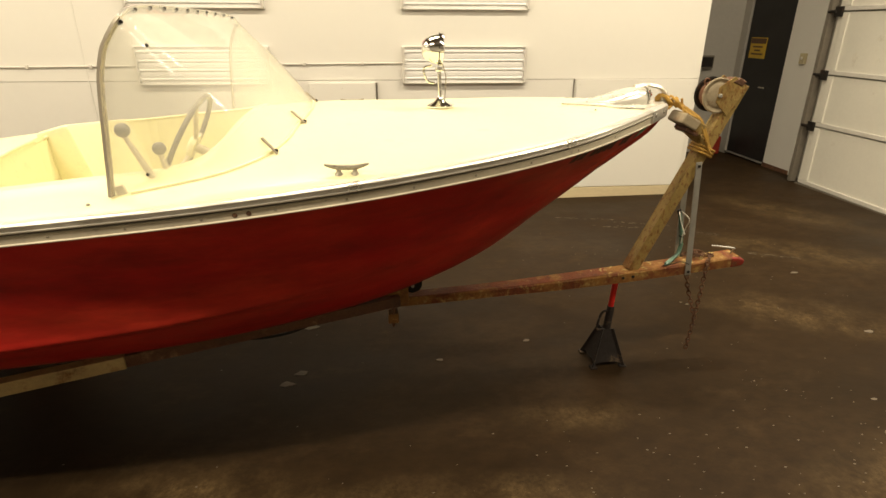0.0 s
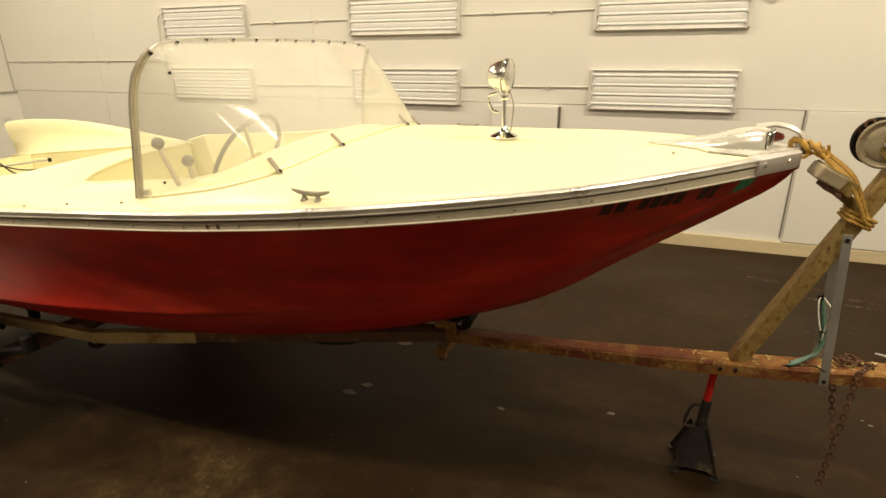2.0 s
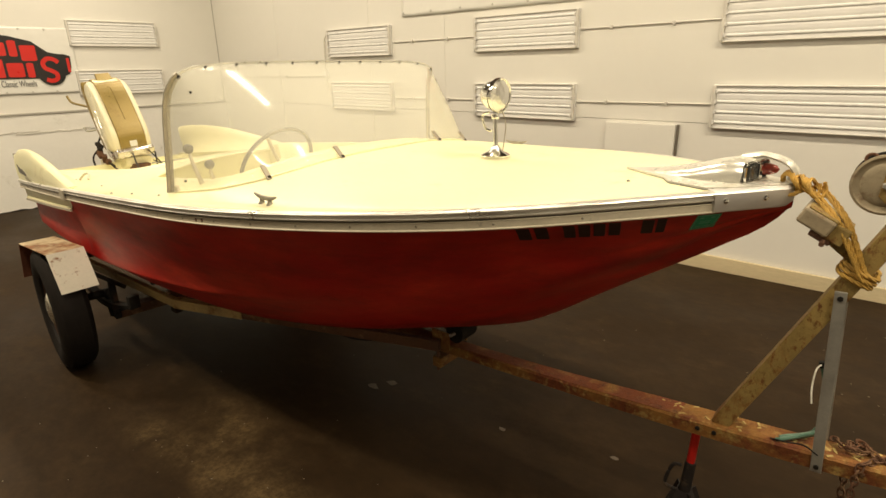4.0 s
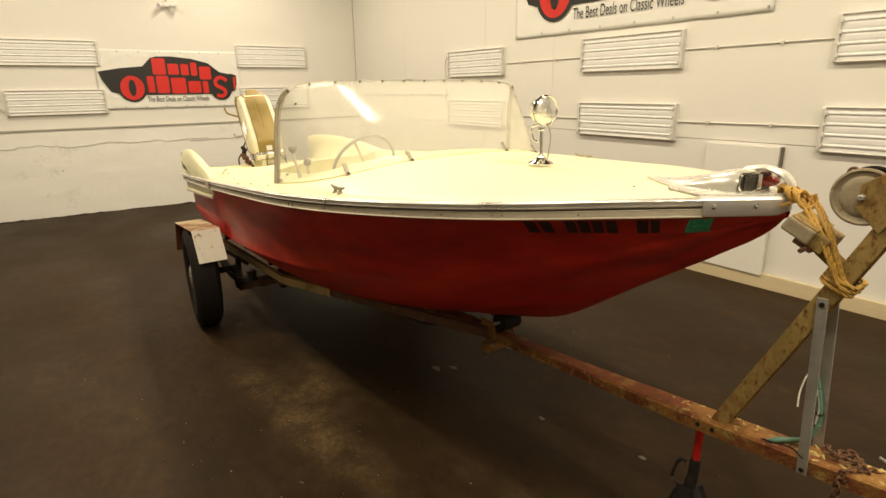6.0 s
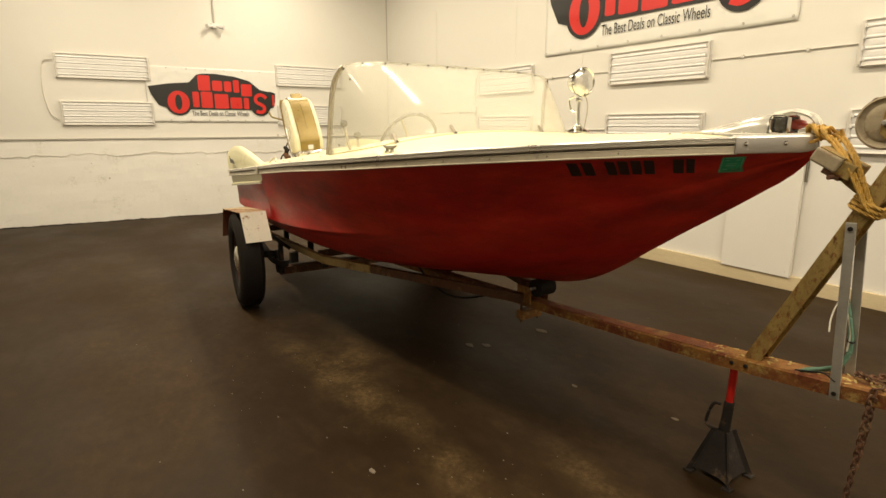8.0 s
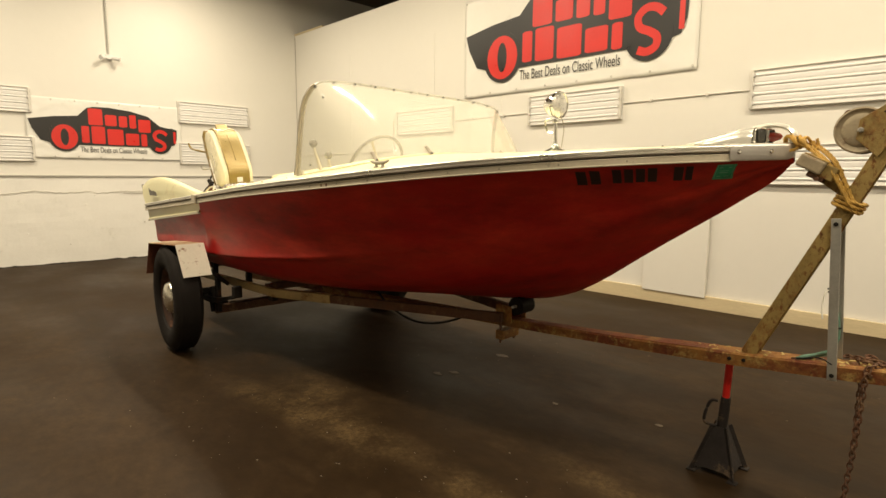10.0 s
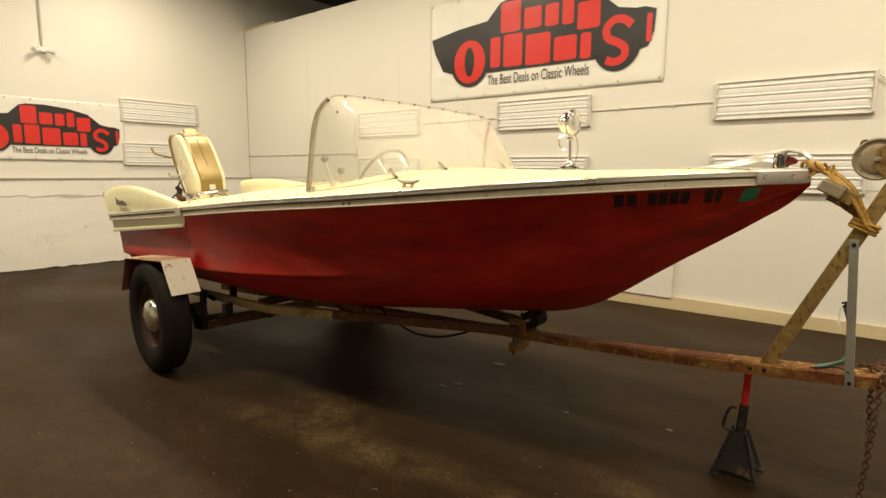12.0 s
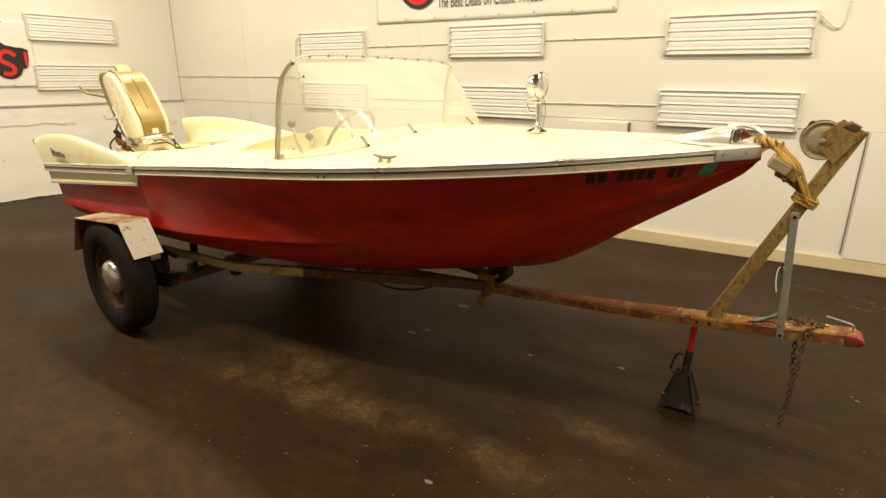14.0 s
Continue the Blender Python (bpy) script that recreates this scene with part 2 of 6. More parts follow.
VINYL_BLACK = surface("banner_black_print", (0.014, 0.013, 0.013), vary=0.2, scale=4, rough=0.38, bump=0.03)
VINYL_RED = surface("banner_red_print", (0.62, 0.020, 0.013), vary=0.06, scale=4, rough=0.38, bump=0.03)
YELLOW = surface("yellow_sign_enamel", (0.55, 0.36, 0.03), vary=0.1, scale=8, rough=0.45, bump=0.03)
BROWN_INK = surface("brown_sign_print", (0.10, 0.05, 0.02), vary=0.2, scale=20, rough=0.5, bump=0.0)
DOOR_PANEL = surface("garage_door_paint", (0.74, 0.72, 0.64), vary=0.05, scale=1.5, rough=0.5, fine=30, bump=0.06, patch=(0.60, 0.56, 0.46), patch_scale=3, patch_at=0.68)
JOINT = surface("dark_joint", (0.16, 0.14, 0.11), vary=0.2, scale=10, rough=0.8, bump=0.1)
RIM_BROWN = surface("rusty_rim", (0.055, 0.030, 0.020), vary=0.3, scale=9, rough=0.75, bump=0.3, patch=(0.11, 0.05, 0.025), patch_scale=8, patch_at=0.6)
HUB_PAINT = surface("hub_cap_metal", (0.80, 0.77, 0.66), vary=0.08, scale=9, rough=0.24, metal=0.85, bump=0.05, patch=(0.30, 0.20, 0.12), patch_scale=11, patch_at=0.68)
BEIGE = surface("beige_plastic", (0.48, 0.42, 0.26), vary=0.08, scale=10, rough=0.5, bump=0.02)
WINCH_GREY = surface("grey_drum_paint", (0.38, 0.315, 0.21), vary=0.18, scale=12, rough=0.55, metal=0.2, bump=0.2, patch=(0.20, 0.10, 0.05), patch_scale=14, patch_at=0.62)


def wear(material, colour, trails, strength):
    """Soft trails of worn-through or lighter paint: each (x, y, turn in degrees, half-length, half-width)."""
    nt = material.node_tree
    b = nt.nodes["Principled BSDF"]
    col = b.inputs["Base Color"].links[0].from_socket
    co = nt.nodes.new("ShaderNodeTexCoord")
    brushed, grit = noise_node(nt, co.outputs["Object"], 5.0, 8.0, 0.7), noise_node(nt, co.outputs["Object"], 38.0, 6.0, 0.75)
    torn = ramp(nt, brushed, [(0.40, (0.12,) * 3), (0.66, (1, 1, 1))])
    torn = mixed(nt, 1.0, torn, ramp(nt, grit, [(0.38, (0.25,) * 3), (0.66, (1, 1, 1))]), "MULTIPLY")
    for x, y, turn, long, wide in trails:
        mp = nt.nodes.new("ShaderNodeMapping")
        mp.vector_type = "TEXTURE"
        mp.inputs["Location"].default_value = (x, y, 0)
        mp.inputs["Rotation"].default_value = (0, 0, math.radians(turn))
        mp.inputs["Scale"].default_value = (long, wide, 4)
        nt.links.new(co.outputs["Object"], mp.inputs[0])
        ln = nt.nodes.new("ShaderNodeVectorMath")
        ln.operation = "LENGTH"
        nt.links.new(mp.outputs[0], ln.inputs[0])
        shape = ramp(nt, ln.outputs["Value"], [(0.25, (strength,) * 3), (1.0, (0, 0, 0))])
        col = mixed(nt, mixed(nt, 1.0, shape, torn, "MULTIPLY"), col, colour)
    nt.links.new(col, b.inputs["Base Color"])


# The first five trails are worn paint; the last four lighten the eastern floor.
wear(FLOOR, (0.125, 0.083, 0.037), ((-1.5, 1.2, 4, 0.55, 0.16), (-0.8, 1.32, 10, 0.75, 0.17), (0.0, 1.34, -8, 0.45, 0.15), (0.3, 1.79, -3, 0.4, 0.14), (-1.2, 1.4, -20, 0.9, 0.28), (2.7, 3.6, -35, 1.0, 0.32), (2.0, 2.6, -30, 0.8, 0.3), (1.5, 1.25, 15, 0.8, 0.3), (3.3, 4.6, -60, 0.9, 0.35)), 1.0)
SCUFF = surface("pale_floor_scuff", (0.15, 0.125, 0.095), vary=0.3, scale=20, rough=0.8, bump=0.1)
LEAF = surface("pale_paint_chip", (0.17, 0.14, 0.105), vary=0.25, scale=30, rough=0.85, bump=0.2)
ACRYLIC = glass("windshield_acrylic", (0.95, 0.945, 0.915), 0.215, 0.09)


HULL_RED.node_tree.nodes["Principled BSDF"].inputs["Specular IOR Level"].default_value = 0.42
for dull in (RUBBER, GREASE, JACK_GREY, BLACK, FENDER_DARK, RIM_BROWN):
    dull.node_tree.nodes["Principled BSDF"].inputs["Specular IOR Level"].default_value = 0.15


# ---- mesh helpers ----
def part(name, bm, material, parent=None, label="", smooth=False):
    """Links a bmesh as one mesh object under a thing or a part."""
    me = bpy.data.meshes.new(name)
    bmesh.ops.recalc_face_normals(bm, faces=bm.faces)
    bm.to_mesh(me)
    bm.free()
    me.materials.append(material)
    if smooth:
        for p in me.polygons:
            p.use_smooth = True
        try:
            me.set_sharp_from_angle(angle=radians(40))
        except AttributeError:
            pass
    ob = new(name, me)
    if parent:
        ob.parent = parent
    if label:
        tagged(ob, label)
    return ob


def thing(name, label, category, m=None, group="", kind=""):
    ob = new(name)
    ob.empty_display_size = 0.1
    if m is not None:
        ob.matrix_world = m
    return tagged(ob, label, category, group, kind)


def box(x0, x1, y0, y1, z0, z1, bevel=0.0, bm=None):
    own = bmesh.new()
    bmesh.ops.create_cube(own, size=1)
    for v in own.verts:
        v.co = Vector(((x0 + x1) / 2 + v.co.x * (x1 - x0), (y0 + y1) / 2 + v.co.y * (y1 - y0), (z0 + z1) / 2 + v.co.z * (z1 - z0)))
    if bevel:
        bmesh.ops.bevel(own, geom=own.edges[:], offset=bevel, segments=2, profile=0.5, affect="EDGES", clamp_overlap=True)
    return own if bm is None else join(bm, own)


def join(a, b):
    me = bpy.data.meshes.new("t")
    b.to_mesh(me)
    b.free()
    a.from_mesh(me)
    bpy.data.meshes.remove(me)
    return a


def turned(bm, m):
    bmesh.ops.transform(bm, matrix=m, verts=bm.verts)
    return bm


def along(p, q):
    """The pose whose z axis runs from p to q, with its x axis as level as can be."""
    z = (Vector(q) - Vector(p)).normalized()
    y = Vector((0, 1, 0)) if abs(z.y) < 0.9 else Vector((1, 0, 0))
    x = y.cross(z).normalized()
    y = z.cross(x)
    m = Matrix((x, y, z)).transposed().to_4x4()
    m.translation = Vector(p)
    return m


def bar(p, q, wx, wy, bevel=0.004):
    """A straight rectangular bar from p to q, wy wide along y and wx thick across."""
    length = (Vector(q) - Vector(p)).length
    return turned(box(-wx / 2, wx / 2, -wy / 2, wy / 2, 0, length, bevel), along(p, q))


def channel(p, q, wx, wy, wall=0.006, open_side=-1):
    """A U-shaped steel channel from p to q."""
    length = (Vector(q) - Vector(p)).length
    bm = box(-wx / 2, wx / 2, -wy / 2, -wy / 2 + wall, 0, length, 0.0015)
    box(-wx / 2, wx / 2, wy / 2 - wall, wy / 2, 0, length, 0.0015, bm)
    s = open_side * -1
    box(s * wx / 2 - wall * (s > 0), s * wx / 2 + wall * (s < 0), -wy / 2 + wall, wy / 2 - wall, 0, length, 0.0, bm)
    return turned(bm, along(p, q))


def rod(p, q, r, r2=None, seg=12):
    bm = bmesh.new()
    length = (Vector(q) - Vector(p)).length
    bmesh.ops.create_cone(bm, cap_ends=True, segments=seg, radius1=r, radius2=r if r2 is None else r2, depth=length)
    return turned(turned(bm, Matrix.Translation((0, 0, length / 2))), along(p, q))


def lathe(profile, seg=24, m=None):
    """Turns a profile of (radius, height) round the z axis."""
    bm = bmesh.new()
    rings = []
    for r, h in profile:
        rings.append([bm.verts.new((r * math.cos(2 * math.pi * k / seg), r * math.sin(2 * math.pi * k / seg), h)) for k in range(seg)])
    for a, b in zip(rings, rings[1:]):
        for k in range(seg):
            bm.faces.new((a[k], a[(k + 1) % seg], b[(k + 1) % seg], b[k]))
    bm.faces.new(rings[0][::-1])
    bm.faces.new(rings[-1])
    bmesh.ops.remove_doubles(bm, verts=bm.verts, dist=1e-5)
    return turned(bm, m) if m is not None else bm


def smooth_path(points, n=8):
    """A Catmull-Rom line through the points."""
    pts = [Vector(p) for p in points]
    ext = [2 * pts[0] - pts[1]] + pts + [2 * pts[-1] - pts[-2]]
    out = []
    for i in range(len(pts) - 1):
        a, b, c, d = ext[i:i + 4]
        for k in range(n):
            t = k / n
            out.append(0.5 * (2 * b + (c - a) * t + (2 * a - 5 * b + 4 * c - d) * t * t + (3 * b - a - 3 * c + d) * t ** 3))
    return out + [pts[-1]]


def sweep(points, section, closed_section=True, scale=None, up=(0, 0, 1)):
    """Carries a section of (side, up) pairs along the points."""
    bm = bmesh.new()
    rings = []
    n = len(points)
    for i, p in enumerate(points):
        d = (points[min(i + 1, n - 1)] - points[max(i - 1, 0)]).normalized()
        u = Vector(up)
        if abs(d.dot(u)) > 0.97:
            u = Vector((0, 1, 0))
        side = d.cross(u).normalized()
        u = side.cross(d).normalized()
        k = scale(i / (n - 1)) if scale else 1
        rings.append([bm.verts.new(p + side * a * k + u * b * k) for a, b in section])
    m = len(section)
    for a, b in zip(rings, rings[1:]):
        for k in range(m if closed_section else m - 1):
            bm.faces.new((a[k], a[(k + 1) % m], b[(k + 1) % m], b[k]))
    if closed_section:
        bm.faces.new(rings[0][::-1])
        bm.faces.new(rings[-1])
    return bm


def disc(r, seg=8):
    return [(r * math.cos(2 * math.pi * k / seg), r * math.sin(2 * math.pi * k / seg)) for k in range(seg)]


def tube(points, r, seg=8, n=6):
    return sweep(smooth_path(points, n), disc(r, seg))


def torus(r, r2, m=None, seg=28, seg2=8, stretch=1.0):
    bm = bmesh.new()
    vs = []
    for i in range(seg):
        a = 2 * math.pi * i / seg
        vs.append([bm.verts.new(((r + r2 * math.cos(2 * math.pi * j / seg2)) * math.cos(a) * stretch, (r + r2 * math.cos(2 * math.pi * j / seg2)) * math.sin(a),
                                 r2 * math.sin(2 * math.pi * j / seg2))) for j in range(seg2)])
    for i in range(seg):
        for j in range(seg2):
            bm.faces.new((vs[i][j], vs[(i + 1) % seg][j], vs[(i + 1) % seg][(j + 1) % seg2], vs[i][(j + 1) % seg2]))
    return turned(bm, m) if m is not None else bm


def prism(outline, y0, y1, bevel=0.0):
    """An outline of (x, z) pairs, drawn out from y0 to y1."""
    bm = bmesh.new()
    a = [bm.verts.new((x, y0, z)) for x, z in outline]
    b = [bm.verts.new((x, y1, z)) for x, z in outline]
    bm.faces.new(a)
    bm.faces.new(b[::-1])
    for k in range(len(a)):
        bm.faces.new((a[k], b[k], b[(k + 1) % len(a)], a[(k + 1) % len(a)]))
    bmesh.ops.recalc_face_normals(bm, faces=bm.faces)
    if bevel:
        bmesh.ops.bevel(bm, geom=bm.edges[:], offset=bevel, segments=3, profile=0.5, affect="EDGES", clamp_overlap=True)
    return bm


def dome(r, h, m, seg=10):
    return lathe([(r, 0), (r * 0.92, h * 0.45), (r * 0.6, h * 0.85), (0.0005, h)], seg, m)


def table(xs, ys):
    """A smooth curve through the rows of a table."""
    xs, ys = np.array(xs, float), np.array(ys, float)
    s = np.gradient(ys, xs)

    def f(x):
        x = min(max(x, xs[0]), xs[-1])
        i = min(max(int(np.searchsorted(xs, x)) - 1, 0), len(xs) - 2)
        h = xs[i + 1] - xs[i]
        t = (x - xs[i]) / h
        return float((1 + 2 * t) * (1 - t) ** 2 * ys[i] + t * (1 - t) ** 2 * h * s[i] + t * t * (3 - 2 * t) * ys[i + 1] + t * t * (t - 1) * h * s[i + 1])
    return f


# ---- the room ----
WEST, EAST, NORTH, SOUTH, TOP = -8.40, 4.38, 5.39, -3.9, 4.7


def structure(name, bm, material, label, category):
    return tagged(part(name, bm, material), label, category, kind="structure")


def floor_z(x, y):
    """The slab falls a little towards the north-west."""
    return -0.0066 + 0.011 * x - 0.010 * y


slab = box(WEST - 0.3, EAST + 0.3, SOUTH - 0.3, 8.0, -0.3, 0.0)
for v in slab.verts:
    v.co.z += floor_z(v.co.x, v.co.y)
structure("floor", slab, FLOOR, "dark brown painted concrete floor, stained and scuffed", "floor")
structure("ceiling", box(WEST - 0.3, EAST + 0.3, SOUTH - 0.3, 8.0, TOP, TOP + 0.15), CEILING, "warehouse ceiling, its unlit darkness put into the colour", "ceiling")
structure("wall_west", box(WEST - 0.3, WEST, SOUTH, 8.0, 1.17, TOP), WALL, "smooth cream painted upper wall", "wall")
# Out of view; its grey is chosen to keep bounce off the hull.
structure("wall_south", box(WEST - 0.3, EAST + 0.3, SOUTH - 0.3, SOUTH, -0.2, TOP), GREY_WALL, "unseen wall closing the room, greyed to hold back bounce light", "wall")

# lower west wall: rough masonry, a little proud, with cracks and a broken foot
bm = bmesh.new()
NY, NZ = 120, 20
grid = []
for i in range(NY + 1):
    col = []
    for j in range(NZ + 1):
        y, z = SOUTH + (8.0 - SOUTH) * i / NY, -0.16 + 1.33 * j / NZ
        d = 0.007 * noise.fractal((y * 1.3, z * 2.0, 3.1), 1.0, 2.0, 4) + 0.003 * noise.noise((y * 5, z * 7, 1.0))
        col.append(bm.verts.new((WEST + 0.035 + d * (0.3 if j == NZ else 1) + (0.03 * abs(noise.noise((y * 3, 0, 8))) if j == 0 else 0), y, z)))
    grid.append(col)
for i in range(NY):
    for j in range(NZ):
        bm.faces.new((grid[i][j], grid[i + 1][j], grid[i + 1][j + 1], grid[i][j + 1]))
for i in range(NY):
    a, b = grid[i][NZ], grid[i + 1][NZ]
    bm.faces.new((a, b, bm.verts.new((WEST - 0.1, b.co.y, 1.17)), bm.verts.new((WEST - 0.1, a.co.y, 1.17))))
masonry = structure("wall_west_base", bm, MASONRY, "rough white painted masonry lower wall with a ragged crack", "wall")
structure("trim_ledge", box(WEST, WEST + 0.055, SOUTH, NORTH, 1.155, 1.18, 0.006), GREY_WALL, "thin dark ledge along the masonry", "trim")
# the ragged plaster crack
random.seed(5)
for z0, y0, y1 in ((0.93, -1.0, 2.6), (0.90, 2.3, 3.6)):
    pts, y = [], y0
    while y < y1:
        pts.append((WEST + 0.040, y, z0 + 0.05 * noise.noise((y * 2.1, z0, 0)) + 0.03 * noise.noise((y * 9, z0, 4)) + 0.012 * noise.noise((y * 31, z0, 7))))
        y += 0.028
    tagged(part("plaster_crack", sweep([Vector(p) for p in pts], [(-0.0045, -0.003), (0.0045, -0.002), (0.003, 0.003), (-0.003, 0.003)]), CRACK, masonry))
for k in range(26):
    y, z = random.uniform(-1.2, 3.6), random.uniform(0.15, 0.95)
    part("chip", dome(random.uniform(0.006, 0.016), 0.004, along((WEST + 0.036, y, z), (WEST + 1, y, z)), 6), CRACK if k % 2 else MASONRY, masonry)
# crumbled dark gap at the foot of the wall
random.seed(17)
y = -1.2
while y < 4.4:
    w = random.uniform(0.12, 0.42)
    tops = [(y + w * k / 8, max(0.002, 0.020 * abs(noise.noise(((y + w * k / 8) * 4.0, 0, 2))) + 0.010 * random.random() * (0 < k < 8))) for k in range(9)]
    gap = part("broken_edge", prism([(y, -0.004)] + tops + [(y + w, -0.004)], 0, 0.012), GREASE, masonry)
    gap.matrix_basis = Matrix.Translation((WEST + 0.062, 0, floor_z(WEST, y) + 0.001)) @ pose(0, 0, 0, 0, 0, 90)
    y += w

# the north partition stops short of the ceiling
partition = structure("wall_north", box(WEST, 2.66, NORTH, NORTH + 0.14, 1.19, 3.80), WALL, "cream painted partition wall, open above", "wall")
structure("wall_north_low", box(WEST, 2.66, NORTH + 0.004, NORTH + 0.14, -0.2, 1.186), WALL_LOW, "greyish white painted lower part of the partition", "wall")
structure("trim_top_plate", box(WEST, -7.45, NORTH - 0.012, NORTH + 0.15, 3.80, 3.83), PLYWOOD, "short wooden plate on top of the partition", "trim")
# The dimness of the recess is put into the grey of its walls.
structure("wall_behind", box(WEST - 0.3, EAST + 0.3, 7.52, 7.8, -0.2, TOP), GREY_WALL, "back wall of the recess, its unlit look put into the grey", "wall")
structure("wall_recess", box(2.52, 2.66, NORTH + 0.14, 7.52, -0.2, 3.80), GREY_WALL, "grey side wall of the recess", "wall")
structure("baseboard", turned(box(WEST, 2.60, -0.03, 0.0, -0.2, 0.062, 0.003), Matrix.Translation((0, NORTH, 0.001))), PLYWOOD, "raw yellowish plywood strip along the foot of the wall", "baseboard")

# seams and boards on the partition
structure("trim_corner_crack", box(WEST + 0.001, WEST + 0.008, NORTH - 0.009, NORTH - 0.001, 1.19, 3.78), GREY_WALL, "narrow open joint in the corner of two walls", "trim")
for x in (-6.6, -4.55, -3.3, 1.34):
    structure("trim_seam", box(x - 0.005, x + 0.005, NORTH - 0.004, NORTH + 0.002, 0.1, 3.2 if x < 1 else 1.19), WALL_LOW if x < 1 else JOINT, "narrow upright seam between wall boards", "trim")


def wall_board(x0, x1, z0, z1, thick):
    b = structure("wall_board", box(x0, x1, NORTH - thick, NORTH - 0.001, z0, z1, 0.005), WALL, "white painted board screwed over the wall, chipped edges", "board")
    n = 3
    for k in range(n):
        for z in (z0 + 0.05, z1 - 0.05):
            xs = x0 + 0.04 + (x1 - x0 - 0.08) * k / (n - 1)
            part("screw", dome(0.006, 0.003, along((xs, NORTH - thick, z), (xs, NORTH - thick - 1, z)), 6), FIX_EDGE, b)
    return b


wall_board(-1.29, -0.655, 0.045, 1.165, 0.045)
# The board's edge shadow, painted as a thin dark strip.
structure("trim_board_shadow", box(-0.652, -0.635, NORTH - 0.02, NORTH - 0.001, 0.9, 1.165), JOINT, "dark strip standing in for the shadow beside the board", "trim")
wall_board(1.36, 2.60, 0.07, 1.185, 0.022)

# conduits between the fixtures
def conduit(x0, x1, z, mat):
    c = thing("conduit", "thin painted electrical conduit along the wall", "conduit", kind="structure")
    part("pipe", rod((x0, NORTH - 0.010, z), (x1, NORTH - 0.010, z + 0.01), 0.007, seg=8), mat, c)
    for k in range(int((x1 - x0) / 0.55)):
        x = x0 + 0.3 + k * 0.55
        part("clip", box(x - 0.012, x + 0.012, NORTH - 0.025, NORTH - 0.001, z - 0.014, z + 0.02, 0.002), mat, c)
    return c


for z in (1.985, 1.335):
    conduit(-4.1, -2.86, z - 0.02, FIX_EDGE)
    conduit(-1.62, -0.39, z, FIX_EDGE)
conduit(-8.38, -5.4, 1.57, FIX_EDGE)
conduit(-2.0, -1.62, 2.02, FIX_EDGE)

# the east wall with its black door and the overhead door
DY0, DY1, DH = 6.50, 7.38, 2.06
HUNG = EAST - 0.19
structure("wall_east", box(EAST, EAST + 0.3, 6.0, DY0, -0.2, TOP), WALL_LOW, "whitish painted pier between two doors", "wall")
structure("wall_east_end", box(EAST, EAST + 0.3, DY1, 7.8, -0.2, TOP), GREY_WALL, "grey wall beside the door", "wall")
structure("wall_east_head", box(EAST, EAST + 0.3, DY0, DY1, DH, TOP), WALL_LOW, "wall above the black door", "wall")
# The shade behind the hung door is painted as a greyer wall colour.
structure("wall_east_jamb", box(EAST + 0.004, EAST + 0.3, 2.3, 6.0, -0.2, 2.9), GREY_WALL, "jamb behind the overhead door, its shade put into the grey", "wall")
structure("wall_east_over", box(EAST, EAST + 0.3, SOUTH - 0.3, 6.0, 2.9, TOP), WALL, "wall above the overhead door", "wall")
# Out of view; greyed so less light bounces onto the bow.
structure("wall_east_south", box(EAST, EAST + 0.3, SOUTH - 0.3, 2.3, -0.2, 2.9), GREY_WALL, "unseen wall beside the overhead door, greyed to hold back bounce light", "wall")
door = thing("door_1", "black painted steel door with a yellow warning sign", "door", kind="structure")
part("leaf", box(EAST + 0.02, EAST + 0.065, DY0 + 0.02, DY1 - 0.02, 0.015, DH - 0.02, 0.004), BLACK_DOOR, door)
part("frame", box(EAST + 0.002, EAST + 0.07, DY0, DY0 + 0.018, 0.0, DH, 0.002, box(EAST + 0.002, EAST + 0.07, DY0 + 0.018, DY1, DH - 0.018, DH, 0.002)), BLACK_DOOR, door)
part("threshold", box(EAST - 0.01, EAST + 0.07, DY0, DY1, 0.0, 0.012, 0.002), GALV, door)
handle = part("door_handle", rod((EAST + 0.02, 6.75, 0.95), (EAST - 0.04, 6.75, 0.95), 0.012), CHROME, door, "worn steel lever handle")
part("lever", rod((EAST - 0.035, 6.75, 0.95), (EAST - 0.035, 6.86, 0.95), 0.008), CHROME, handle)
sign = thing("warning_sign", "yellow and brown warning sign on the black door", "sign")
part("plate", box(EAST + 0.012, EAST + 0.0195, 6.94, 7.27, 1.30, 1.56, 0.002), YELLOW, sign)
part("header", box(EAST + 0.009, EAST + 0.0118, 6.95, 7.26, 1.485, 1.55), BROWN_INK, sign)
for k, w in enumerate((0.20, 0.12, 0.24)):
    part("writing", box(EAST + 0.009, EAST + 0.0118, 7.105 - w / 2, 7.105 + w / 2, 1.435 - 0.045 * k, 1.455 - 0.045 * k), BROWN_INK, sign)
sw = thing("switch_box", "small beige switch box on the pier", "switch")
part("cover", box(EAST - 0.035, EAST - 0.001, 6.13, 6.22, 1.28, 1.40, 0.006), BEIGE, sw)
part("toggle", box(EAST - 0.05, EAST - 0.033, 6.165, 6.185, 1.33, 1.36, 0.003), FIX_EDGE, sw)
bell = thing("junction_box", "dark grey metal box on the recess wall", "box")
part("body", box(3.78, 4.02, 7.45, 7.519, 1.15, 1.32, 0.01), JOINT, bell)
part("cover", box(3.80, 4.00, 7.442, 7.4495, 1.17, 1.30, 0.003), GREASE, bell)
can = thing("fuel_can", "dark red fuel can on the floor by the door", "fuel can", pose(4.12, 7.36, floor_z(4.12, 7.36) + 0.002, 0, 0, 8))
part("body", box(-0.12, 0.12, -0.08, 0.08, 0, 0.26, 0.02), RED_LENS, can)
